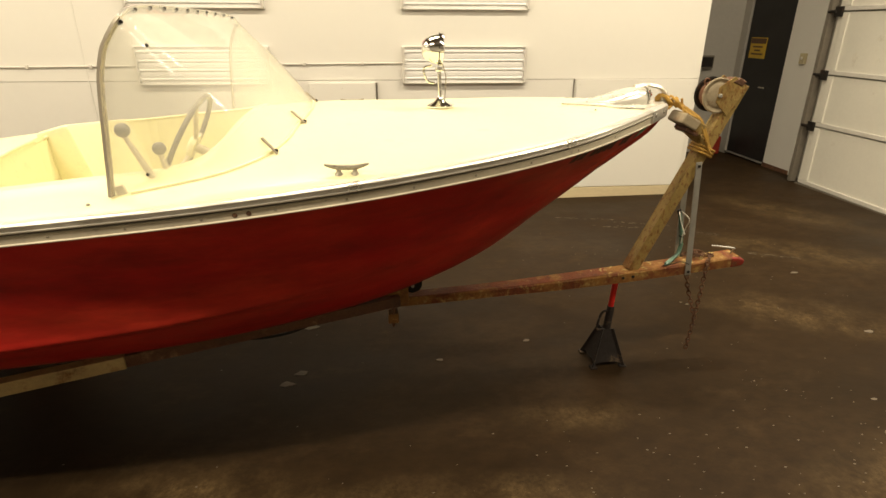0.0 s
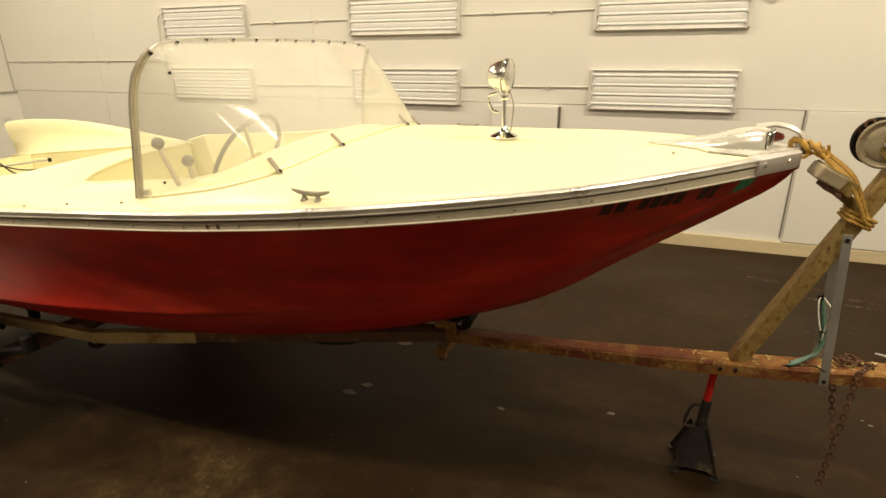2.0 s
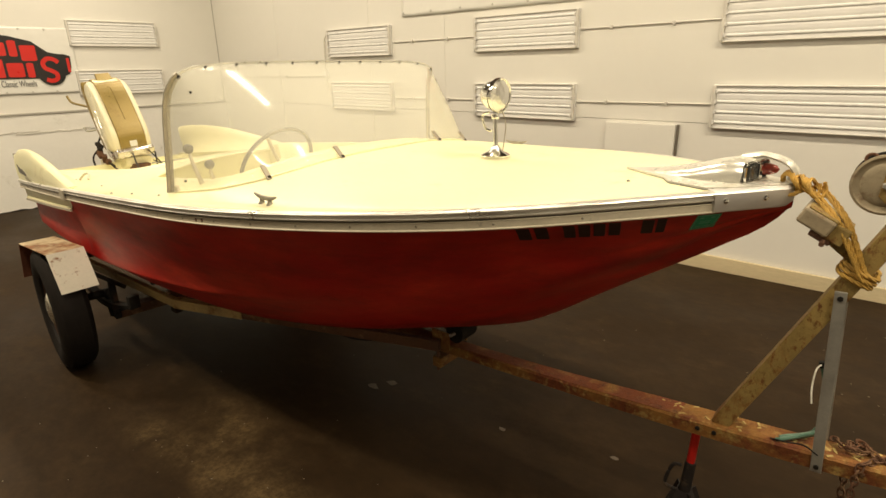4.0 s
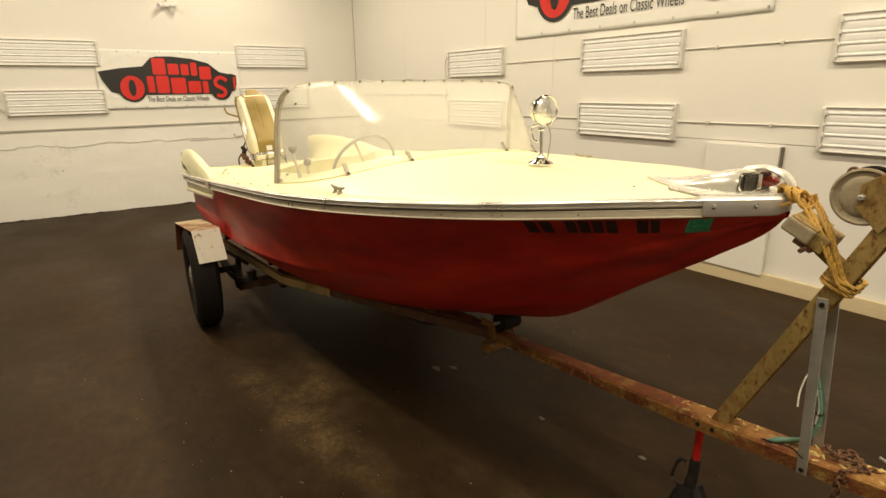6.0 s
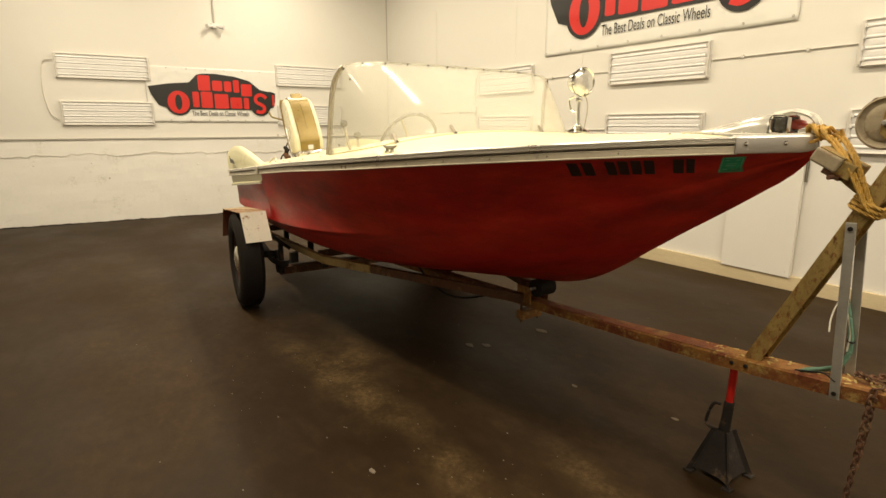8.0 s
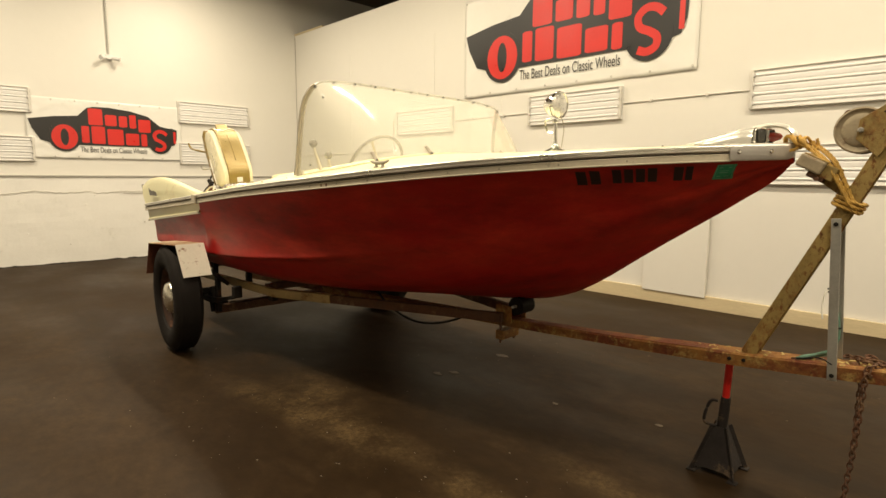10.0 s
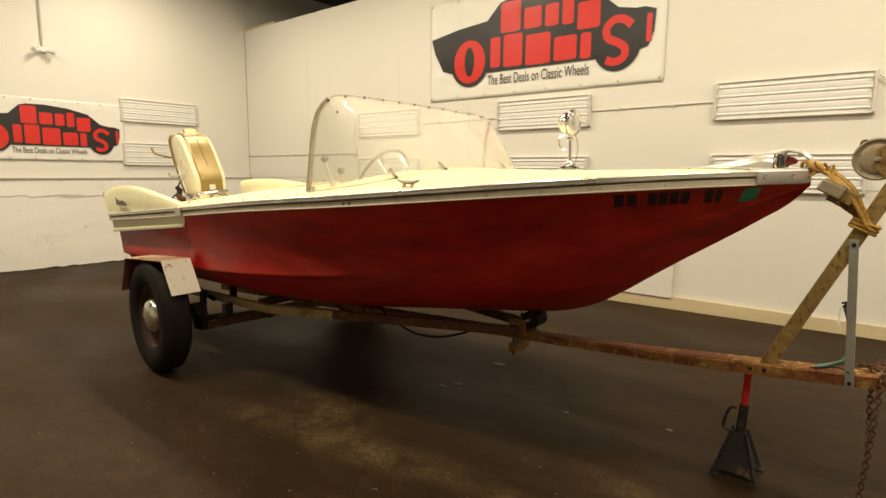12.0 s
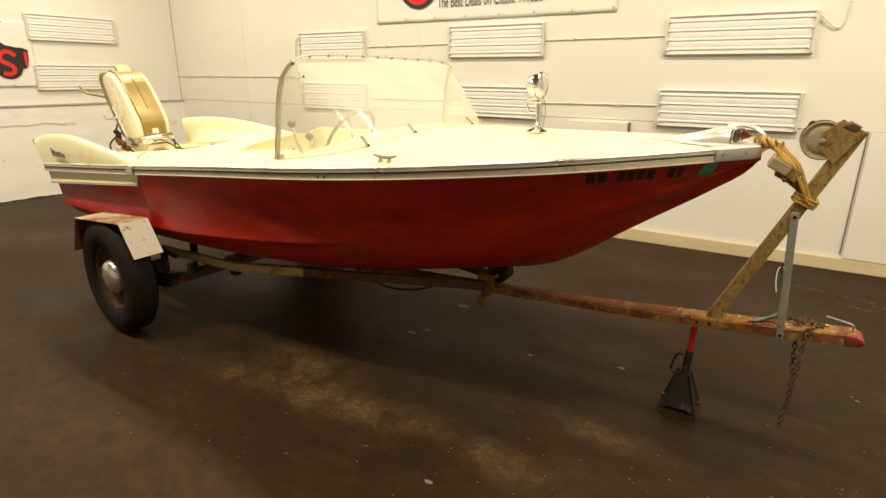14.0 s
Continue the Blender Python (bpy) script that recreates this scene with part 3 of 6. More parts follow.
part("cap", rod((0.06, 0, 0.258), (0.06, 0, 0.295), 0.025, seg=12), BLACK, can)
part("handle", tube([(-0.09, 0, 0.255), (-0.08, 0, 0.30), (0.0, 0, 0.30), (0.015, 0, 0.255)], 0.008), BLACK, can)
# pier foot is rusty red
structure("trim_pier_foot", box(EAST - 0.012, EAST - 0.001, 6.0, 6.50, -0.03, 0.03, 0.003), RUST_DARK, "rust-red scuffed foot of the pier", "trim")

gd = thing("overhead_door", "cream sectional overhead garage door with rusty hinges", "garage door", kind="structure")
edges = [-0.005, 0.65, 1.20, 1.835, 2.38, 2.88]
for k, (z0, z1) in enumerate(zip(edges, edges[1:])):
    sec = part("panel", box(HUNG + 0.03, HUNG + 0.075, 2.32, 5.62, z0 + 0.006, z1 - 0.006, 0.006), DOOR_PANEL, gd)
    part("rail", box(HUNG + 0.012, HUNG + 0.03, 2.36, 5.58, z0 + 0.008, z0 + 0.05, 0.004), FIX_EDGE, sec)
    for y in (5.50, 3.96):
        part("stile", box(HUNG + 0.014, HUNG + 0.0295, y - 0.04, y + 0.04, z0 + 0.055, z1 - 0.01, 0.004), DOOR_PANEL, sec)
for z in edges[1:5]:
    for y in (5.58, 3.96, 2.5):
        h = part("hinge", box(HUNG - 0.012, HUNG + 0.010, y - 0.05, y + 0.05, z - 0.05, z + 0.05, 0.004), GREASE, gd, "dark greasy hinge and roller")
        part("roller", rod((HUNG - 0.02, y + 0.02, z), (HUNG - 0.02, y + 0.12, z), 0.016, seg=10), GREASE, h)
part("track", bar((HUNG + 0.02, 5.70, -0.01), (HUNG + 0.02, 5.70, 2.9), 0.08, 0.05, 0.003), JOINT, gd, "dark greasy vertical track")
part("seal", box(HUNG + 0.0, HUNG + 0.08, 2.32, 5.62, -0.022, -0.004), JOINT, gd)

# ceiling lamps, unseen: plain strip housings put at every lamp, added fill row too
strip = thing("assumed_strip_light", "assumed white strip light under the ceiling, out of view", "ceiling light", pose(*ASSUMED_LAMPS[0]), "ceiling lights")
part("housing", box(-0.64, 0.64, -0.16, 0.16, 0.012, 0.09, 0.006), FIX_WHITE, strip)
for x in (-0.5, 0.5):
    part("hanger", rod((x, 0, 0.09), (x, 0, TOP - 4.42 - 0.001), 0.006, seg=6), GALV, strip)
for p in ASSUMED_LAMPS[1:]:
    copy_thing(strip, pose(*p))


# ---- wall fixtures ----
def wall_fixture():
    """Four tubes in a shallow white tray; local x along the wall, y out of it, z up from its lower edge."""
    f = thing("wall_light", "white four-tube fluorescent fixture, unlit, screwed to the wall", "light fixture", group="fluorescent fixtures on the walls")
    part("housing", box(0.0, 1.22, 0.0, 0.026, 0.0, 0.345, 0.004), FIX_WHITE, f)
    for z in (0.0, 0.333):
        part("rim", box(0.0, 1.22, 0.026, 0.042, z, z + 0.009, 0.003), FIX_EDGE, f)
    for x in (0.0, 1.195):
        part("end_cap", box(x, x + 0.025, 0.026, 0.050, 0.009, 0.336, 0.004), FIX_EDGE, f)
    for k in range(4):
        z = 0.05 + 0.0815 * k
        t = part("tube", rod((0.03, 0.0255, z), (1.19, 0.0255, z), 0.0125, seg=14), TUBE, f, smooth=True)
        for x in (0.027, 1.183):
            part("socket", box(x, x + 0.012, 0.027, 0.060, z - 0.014, z + 0.014, 0.002), FIX_WHITE, t)
    for k in range(3):
        z = 0.091 + 0.0815 * k
        part("reflector_ridge",
             turned(prism([(-0.0290, 0.0), (-0.0120, 0.0045), (0.0120, 0.0045), (0.0290, 0.0)], 0.028, 1.19), Matrix.Translation((0, 0.0262, z)) @ Matrix(((0, 1, 0, 0), (0, 0, 1, 0), (1, 0, 0, 0), (0, 0, 0, 1)))), FIX_WHITE, f)
    return f


first = wall_fixture()
spots = [pose(x + 1.22, NORTH - 0.002, z, 0, 0, 180) for x in (-5.36, -2.85, -0.39) for z in (1.82, 1.155)]
spots += [pose(WEST + 0.002, y + 1.22, z, 0, 0, -90) for y in (0.0, 3.18) for z in (2.05, 1.375)]
first.matrix_world = spots[0]
for m in spots[1:]:
    copy_thing(first, m)

# cables of the west fixtures and the twin lamp head
for y0, z0, z1 in ((-0.02, 1.45, 2.3),):
    c = thing("fixture_cable", "white cable looped beside a wall light", "cable")
    part("cable", tube([(WEST + 0.03, y0, z1), (WEST + 0.02, y0 - 0.12, z1 - 0.05), (WEST + 0.02, y0 - 0.16, (z0 + z1) / 2), (WEST + 0.02, y0 - 0.11, z0 + 0.1), (WEST + 0.03, y0, z0)], 0.007), WHITE_WIRE, c)
c = thing("fixture_cable", "white cable looped beside a wall light", "cable")
part("cable", tube([(0.84, NORTH - 0.04, 2.12), (0.98, NORTH - 0.02, 2.02), (1.03, NORTH - 0.02, 2.2), (1.0, NORTH - 0.02, 2.6), (1.0, NORTH - 0.02, 3.79)], 0.007), WHITE_WIRE, c)
for x0 in (-5.37,):
    c = thing("fixture_cable", "white cable looped beside a wall light", "cable")
    part("cable", tube([(x0, NORTH - 0.04, 2.1), (x0 - 0.08, NORTH - 0.02, 2.0), (x0 - 0.09, NORTH - 0.02, 1.6), (x0 - 0.04, NORTH - 0.03, 1.4), (x0, NORTH - 0.04, 1.36)], 0.008), WHITE_WIRE, c)
    part("plug_box", box(x0 - 0.12, x0 - 0.05, NORTH - 0.04, NORTH - 0.001, 1.56, 1.66, 0.005), FIX_WHITE, c)
lamp = thing("twin_lamp_head", "grey twin lamp head on a conduit down the wall", "lamp")
part("conduit", rod((WEST + 0.02, 2.235, 2.985), (WEST + 0.02, 2.235, TOP), 0.012, seg=8), GALV, lamp)
part("box", box(WEST + 0.002, WEST + 0.06, 2.185, 2.285, 2.915, 2.985, 0.006), FIX_WHITE, lamp)
for s in (-1, 1):
    part("lamp_cup", rod((WEST + 0.06, 2.235 + s * 0.04, 2.935), (WEST + 0.12, 2.235 + s * 0.13, 2.92), 0.022, 0.036, 12), FIX_WHITE, lamp)


# ---- banners ----
def text_mesh(words, size, depth=0.0):
    cu = bpy.data.curves.new("t", "FONT")
    cu.body, cu.size, cu.extrude, cu.align_x = words, size, depth, "LEFT"
    ob = new("t", cu)
    dg = bpy.context.evaluated_depsgraph_get()
    me = bpy.data.meshes.new_from_object(ob.evaluated_get(dg))
    bm = bmesh.new()
    bm.from_mesh(me)
    bpy.data.objects.remove(ob)
    bpy.data.curves.remove(cu)
    bpy.data.meshes.remove(me)
    return bm


def round_bar(u0, u1, v0, v1, r):
    pts = []
    for cx, cy, a0 in ((u1 - r, v1 - r, 0), (u0 + r, v1 - r, 90), (u0 + r, v0 + r, 180), (u1 - r, v0 + r, 270)):
        for k in range(4):
            a = radians(a0 + 30 * k)
            pts.append((cx + r * math.cos(a), cy + r * math.sin(a)))
    return pts


def banner(width, height, m, label, words):
    """A vinyl sheet with a printed car shape; local x along, z up, y towards the wall."""
    b = thing("banner", label, "banner", m)
    bm = bmesh.new()
    NX, NZ = 72, 32
    vs = [[bm.verts.new((width * i / NX, -0.011 - 0.005 * noise.noise((i * 0.21, j * 0.3, width)) - 0.006 * abs(noise.noise((i * 0.30 + j * 0.22, i * 0.12 - j * 0.5, width + 3))) * (1.0 if min(i, NX - i) < 7 or min(j, NZ - j) < 4 else 0.35), height * j / NZ + 0.004 * noise.noise((i * 0.15, 7, j * 0.1)) * (j in (0, NZ)))) for j in range(NZ + 1)] for i in range(NX + 1)]
    for i in range(NX):
        for j in range(NZ):
            bm.faces.new((vs[i][j], vs[i + 1][j], vs[i + 1][j + 1], vs[i][j + 1]))
    sheet = part("sheet", bm, VINYL, b, smooth=True)
    sol = sheet.modifiers.new("thickness", "SOLIDIFY")
    sol.thickness = 0.002
    W, H = width, height
    P = lambda u, v: (u * W, v * H)
    body = [P(*q) for q in ((0.012, 0.635), (0.03, 0.49), (0.075, 0.30), (0.13, 0.26), (0.22, 0.235), (0.78, 0.235), (0.89, 0.25), (0.945, 0.29), (0.962, 0.40), (0.966, 0.57), (0.93, 0.60), (0.90, 0.60), (0.84, 0.63),
                           (0.80, 0.71), (0.76, 0.79), (0.64, 0.865), (0.50, 0.90), (0.40, 0.895), (0.36, 0.87), (0.30, 0.725), (0.16, 0.695))]
    part("car_shape", prism(body, -0.0245, -0.020), VINYL_BLACK, b)
    r1, r2 = 0.097 * W, 0.083 * W
    for (u, v), r in (((0.215, 0.36), r1), ((0.838, 0.325), r2)):
        wheel = part("wheel_shape", prism([(u * W + r * math.cos(a), v * H + r * 1.02 * math.sin(a)) for a in np.linspace(0, 2 * math.pi, 33)[:-1]], -0.027, -0.0235), VINYL_BLACK, b)
        if u < 0.5:
            ring = bmesh.new()
            for k in range(28):
                a0, a1 = 2 * math.pi * k / 28, 2 * math.pi * (k + 1) / 28
                q = [(u * W + rr * fx * math.cos(a), -0.029, v * H + rr * math.sin(a)) for rr, fx, a in ((r * 0.88, 0.92, a0), (r * 0.88, 0.92, a1), (r * 0.60, 0.42, a1), (r * 0.60, 0.42, a0))]
                ring.faces.new([ring.verts.new(c) for c in q])
            part("red_ring", ring, VINYL_RED, wheel)
        else:
            pts = [(0.62, 0.52), (0.30, 0.74), (-0.12, 0.78), (-0.46, 0.52), (-0.38, 0.16), (0.05, -0.04), (0.36, -0.26), (0.32, -0.58), (-0.06, -0.72), (-0.44, -0.62)]
            line = smooth_path([(u * W + a * r * 0.98, -0.0285, (v + 0.03) * H + c * r * 1.12) for a, c in pts], 5)
            part("red_swash", sweep(line, [(-0.16 * r, 0.0), (0.16 * r, 0.0), (0.16 * r, 0.001), (-0.16 * r, 0.001)], up=(0, -1, 0)), VINYL_RED, wheel)
    # plain red blocks in the place of the lettering
    for u0, u1, v0, v1 in ((0.365, 0.455, 0.585, 0.865), (0.470, 0.545, 0.585, 0.775), (0.560, 0.615, 0.575, 0.77), (0.630, 0.675, 0.565, 0.80), (0.690, 0.775, 0.50, 0.73),
                           (0.318, 0.365, 0.275, 0.56), (0.380, 0.465, 0.265, 0.565), (0.480, 0.585, 0.255, 0.53), (0.600, 0.690, 0.26, 0.47), (0.705, 0.745, 0.25, 0.47)):
        blk = part("red_block", prism([P(a, c) for a, c in round_bar(u0, u1, v0, v1, 0.016)], -0.027, -0.0245), VINYL_RED, b)
    part("small_block", prism([P(a, c) for a, c in round_bar(0.938, 0.955, 0.32, 0.54, 0.006)], -0.0275, -0.0245), VINYL_RED, b)
    t = text_mesh(words, 0.135 * H)
    xs = [v.co.x for v in t.verts]
    k = 0.435 * W / (max(xs) - min(xs))
    turned(t, Matrix.Translation((0.305 * W, -0.0245, 0.115 * H)) @ Matrix.Rotation(radians(90), 4, "X") @ Matrix.Diagonal((k, 1, 1, 1)))
    part("slogan", t, VINYL_BLACK, b, "black printed slogan")
    for k in range(8):
        for v in (0.03, 0.97):
            part("grommet", torus(0.009, 0.003, Matrix.Translation((W * (0.012 + 0.976 * k / 7), -0.021, H * v)) @ Matrix.Rotation(radians(90), 4, "X"), 10, 5), GALV, b)
    return b


banner(3.06, 1.24, pose(-3.94, NORTH - 0.004, 2.235), "white vinyl banner with a black and red car emblem", "The Best Deals on Classic Wheels")
banner(2.08, 0.86, pose(WEST + 0.004, 1.145, 1.425, 0, 0, 90), "smaller white vinyl banner with a black and red car emblem", "The Best Deals on Classic Wheels")

# ---- the boat: x forward from the stem head, y to port, z up from the floor ----
BERTH = pose(0.747, 2.292, -0.027, 0, -0.2, 2.4) @ Matrix.Diagonal((1.009, 1, 1, 1))
# the boat sits a little askew on its trailer
HITCHED = pose(0.75, 2.292, -0.027, 0, 0, 2.6) @ Matrix.Translation((-3.6, 0, 0)) @ pose(0, 0, 0, 0, 0, -0.75) @ Matrix.Translation((3.6, 0, 0))
boat = thing("boat", "red and cream vintage fibreglass runabout with tail fins, on a trailer", "boat", BERTH)
XS = [-4.785, -4.0, -3.35, -2.5, -1.75, -1.25, -0.9, -0.6, -0.35, -0.15, 0.0]
sheer_y = table(XS, [0.70, 0.785, 0.845, 0.91, 0.912, 0.845, 0.735, 0.575, 0.37, 0.175, 0.012])
sheer_z = table([-4.785, -3.35, -2.6, -1.75, -0.9, -0.18, 0.0], [0.942, 1.062, 1.128, 1.192, 1.262, 1.311, 1.318])
crease_y = table(XS, [0.64, 0.72, 0.775, 0.805, 0.77, 0.655, 0.510, 0.355, 0.21, 0.096, 0.009])
crease_z = table(XS, [0.66, 0.67, 0.69, 0.745, 0.83, 0.91, 0.98, 1.06, 1.15, 1.24, 1.303])
bilge_y = table(XS, [0.53, 0.58, 0.60, 0.60, 0.56, 0.452, 0.308, 0.172, 0.087, 0.037, 0.005])
bilge_z = table(XS, [0.57, 0.565, 0.56, 0.573, 0.635, 0.71, 0.80, 0.94, 1.085, 1.215, 1.298])
keel_z = table([-4.785, -3.35, -2.5, -1.75, -1.25, -1.03, -0.87, -0.73, -0.6, -0.46, -0.32, -0.22, -0.15, -0.09, -0.045, -0.02, 0.0],
               [0.49, 0.49, 0.50, 0.53, 0.575, 0.615, 0.675, 0.76, 0.853, 0.951, 1.045, 1.113, 1.163, 1.205, 1.245, 1.275, 1.306])
crown = table([-4.785, -3.3, -2.1, -1.63, -1.05, -0.5, 0.0], [0.05, 0.075, 0.115, 0.115, 0.062, 0.026, 0.0])
RAIL = 0.048
STEP = -3.352


def hull_section(x):
    """The starboard half of a section, from the rail down to the keel, as (half-breadth, height)."""
    by, bz = sheer_y(x), sheer_z(x)
    cy, cz, gy, gz, kz = crease_y(x), crease_z(x), bilge_y(x), bilge_z(x), keel_z(x)
    flare = max(0.0, min(1.0, (x + 2.7) / 1.2)) * max(0.0, min(1.0, (-0.22 - x) / 0.35))
    q = min(1.0, (bz - cz) / 0.24)
    full = (0.004 + 0.030 * q * max(0.0, min(1.0, (x + 0.9) / 0.5)) * min(1.0, by / 0.12)) * (1 - flare)
    k = max(0.0, min(1.0, (-1.25 - x) / 0.8))
    j = 1 - k
    a2, b2 = (by - 0.84 * (by - cy) + 1.2 * full, bz - 0.68 * (bz - cz)), (cy - 0.40 * (cy - gy), cz - 0.50 * (cz - gz))
    ease = lambda f_, p: (p[0] + 0.6 * j * (a2[0] + (b2[0] - a2[0]) * f_ - p[0]), p[1] + 0.6 * j * (a2[1] + (b2[1] - a2[1]) * f_ - p[1]))
    pts = [(by, bz), (by - (0.42 + 0.06 * flare) * (by - cy) + full, bz - 0.33 * (bz - cz)), (by - (0.78 + 0.06 * flare) * (by - cy) + 1.2 * full, bz - 0.68 * (bz - cz)), ease(0.3, (cy + (0.004 + 0.010 * k) * q, cz + 0.036 * q)),
           ease(0.5, (cy + 0.011 * k * q, cz + 0.004 * q)), ease(0.7, (cy - 0.024 * q, cz - (0.016 + 0.02 * j) * q)), b2, (gy, gz), (gy * 0.5, kz + 0.42 * (gz - kz)), (0.0, kz)]
    return [(p.x, p.z) for p in smooth_path([(a, 0, b) for a, b in pts], 3)]


def rake(x, z):
    """The transom leans aft."""
    w = max(0.0, min(1.0, (-3.9 - x) / 0.885))
    return x + 0.33 * (sheer_z(x) - z) * w * w


def hull_half(x, z):
    """Half-breadth of the topsides at a place and height."""
    s = hull_section(x)
    for (y0, z0), (y1, z1) in zip(s, s[1:]):
        if z1 <= z <= z0 and z0 > z1:
            return y0 + (y1 - y0) * (z0 - z) / (z0 - z1)
    return s[0][0]


stations = sorted(set([0.0, -0.01, -0.03, -0.06] + [-0.125 - 0.05 * k for k in range(14)] + [-0.1 - 0.05 * k for k in range(30)] + [-1.65 - 0.085 * k for k in range(37)] + [STEP + 0.012, STEP, STEP - 0.012, -4.785]))
bm = bmesh.new()
rings = []
for x in stations:
    s = hull_section(x)
    inset = 0.032 if x < STEP else (0.012 if x < STEP + 0.006 else 0.0)
    row = []
    for k, (y, z) in enumerate(s):
        f = max(0.0, min(1.0, (z - 0.72) / 0.15)) * inset
        row.append((rake(x, z), y - f, z))
    rings.append([bm.verts.new((a, -b, c)) for a, b, c in row[:-1]] + [bm.verts.new((a, b, c)) for a, b, c in row[::-1]])
for a, b in zip(rings, rings[1:]):
    for k in range(len(a) - 1):
        bm.faces.new((a[k], a[k + 1], b[k + 1], b[k]))
bm.faces.new(rings[0])
bmesh.ops.remove_doubles(bm, verts=bm.verts, dist=1e-4)
bmesh.ops.triangulate(bm, faces=bm.faces)
hull = part("hull", bm, HULL_RED, boat, "faded red hull with a soft chine", smooth=True)

# cream band under the rail, aft of the step
for s in (-1, 1):
    bm = bmesh.new()
    rows = []
    for k in range(19):
        x = STEP - 0.002 + (-4.79 - STEP) * k / 18
        y, z1 = sheer_y(x) - 0.010, sheer_z(x)
        z0 = z1 - 0.074 - 0.021 * k / 18
        rows.append([bm.verts.new((rake(max(x, -4.785), z), s * (yy + 0.0), z)) for yy, z in ((y, z1 + 0.004), (y - 0.002, z0 + 0.014), (y + 0.006, z0 + 0.010), (y + 0.006, z0), (y - 0.02, z0))])
    for a, b in zip(rows, rows[1:]):
        for k in range(4):
            bm.faces.new((a[k], a[k + 1], b[k + 1], b[k]))
    band = part("stern_band", bm, CREAM, boat, "cream painted band under the stern rail")
    # the trim under the band
    line = [Vector((rake(x, sheer_z(x) - 0.1), s * (sheer_y(x) - 0.004), sheer_z(x) - 0.077 - 0.021 * (STEP - x) / 1.43)) for x in np.linspace(-4.78, STEP - 0.004, 14)]
    part("trim_strip", sweep(line, [(-0.006, -0.007), (0.006, -0.007), (0.006, 0.007), (-0.006, 0.007)]), ALU, band)


def deck_z(x, y):
    b = max(sheer_y(x), 0.02)
    return sheer_z(x) + RAIL + crown(x) * (1 - min(1, abs(y) / b) ** 2.5)


def cockpit_half(x):
    """Half-width of the openings in the deck."""
    if -2.70 < x <= -2.30:
        return 0.712 * (1 - ((-2.30 - x) / 0.40) ** 6.5)
    if -2.30 < x < -1.86:
        return 0.712 * (1 - ((x + 2.30) / 0.44) ** 7) ** (1 / 7)
    if x < -3.08:
        u = max(0.0, (x + 3.26) / 0.18)
        return 0.52 * (1 - min(1, u) ** 3) ** (1 / 3)
    return 0.0


# deck with its two openings and their inner walls
bm = bmesh.new()
xs = sorted(set([0.0, -0.02, -0.05] + [round(-0.1 - 0.07 * k, 3) for k in range(67)] + [-1.862, -1.87, -1.885, -1.9, -2.52, -2.56, -2.60, -2.62, -2.635, -2.65, -2.66, -2.67, -2.68, -2.688, -2.694, -2.698, -3.082, -3.09, -3.105, -3.13, -3.16, -4.785]))
xs = [x for x in xs if x >= -4.785]
SIDE, MID = 9, 12
rows = []
for x in xs:
    b, c = max(sheer_y(x) + 0.006, 0.012), cockpit_half(x)
    if c > 0:
        ys = [-b + (b - c) * k / SIDE for k in range(SIDE)] + [-c + 2 * c * k / MID for k in range(MID + 1)] + [c + (b - c) * (k + 1) / SIDE for k in range(SIDE)]
    else:
        ys = [-b + 2 * b * k / (2 * SIDE + MID) for k in range(2 * SIDE + MID + 1)]
    row = []
    for y in ys:
        z = deck_z(x, y)
        lip = 0.012 * math.exp(-(max(0, abs(y) - c) / 0.03) ** 2) if c > 0.05 else 0
        row.append(bm.verts.new((x, y, z + lip - (0.012 if abs(y) > b - 0.001 else 0.0))))
    rows.append((x, c, row))
for (x0, c0, a), (x1, c1, b) in zip(rows, rows[1:]):
    for k in range(2 * SIDE + MID):
        if c0 > 0 and c1 > 0 and SIDE <= k < SIDE + MID:
            continue
        bm.faces.new((a[k], a[k + 1], b[k + 1], b[k]))
deck = part("deck", bm, CREAM, boat, "cream crowned deck, scuffed and marked", smooth=True)
sol = deck.modifiers.new("thickness", "SOLIDIFY")
sol.thickness, sol.offset = 0.012, -1


def tub(x0, x1, floor_z, name, mat, taper=0.03):
    """The inner walls and floor below an opening."""
    ring = [x for x in xs if x0 <= x <= x1 and cockpit_half(x) > 0]
    edge = [(x, -cockpit_half(x)) for x in ring] + [(x, cockpit_half(x)) for x in ring[::-1]]
    bm = bmesh.new()
    cx = (x0 + x1) / 2
    top = [bm.verts.new((x, y * 1.004, deck_z(x, y) + 0.007)) for x, y in edge]
    mid = [bm.verts.new((x + (cx - x) * taper, y * (1 - taper), (deck_z(x, y) + floor_z) / 2)) for x, y in edge]
    low = [bm.verts.new((x + (cx - x) * taper * 2, y * (1 - taper * 2), floor_z)) for x, y in edge]
    n = len(edge)
    for a, b in ((top, mid), (mid, low)):
        for k in range(n):
            bm.faces.new((a[k], a[(k + 1) % n], b[(k + 1) % n], b[k]))
    bm.faces.new(low)
    return part(name, bm, mat, boat, smooth=False)


tub(-2.70, -1.86, 0.78, "cockpit_lining", CREAM)
tub(-4.60, -3.08, 0.88, "motor_well", CREAM)
# the port seat back leans aft and falls away towards the side
bm = box(-0.072, 0.072, 0.055, 0.67, -0.42, 0.085, 0.022)
for v in bm.verts:
    v.co.z -= 0.13 * max(0.0, v.co.y - 0.16)
part("seat_back", turned(bm, Matrix.Translation((-2.655, 0, 1.215)) @ pose(0, 0, 0, 0, -15, 0)), CREAM, boat, "raised cream seat back", smooth=True)
part("bench_seat", box(-2.44, -2.16, -0.60, 0.60, 0.785, 0.98, 0.02), CREAM, boat)

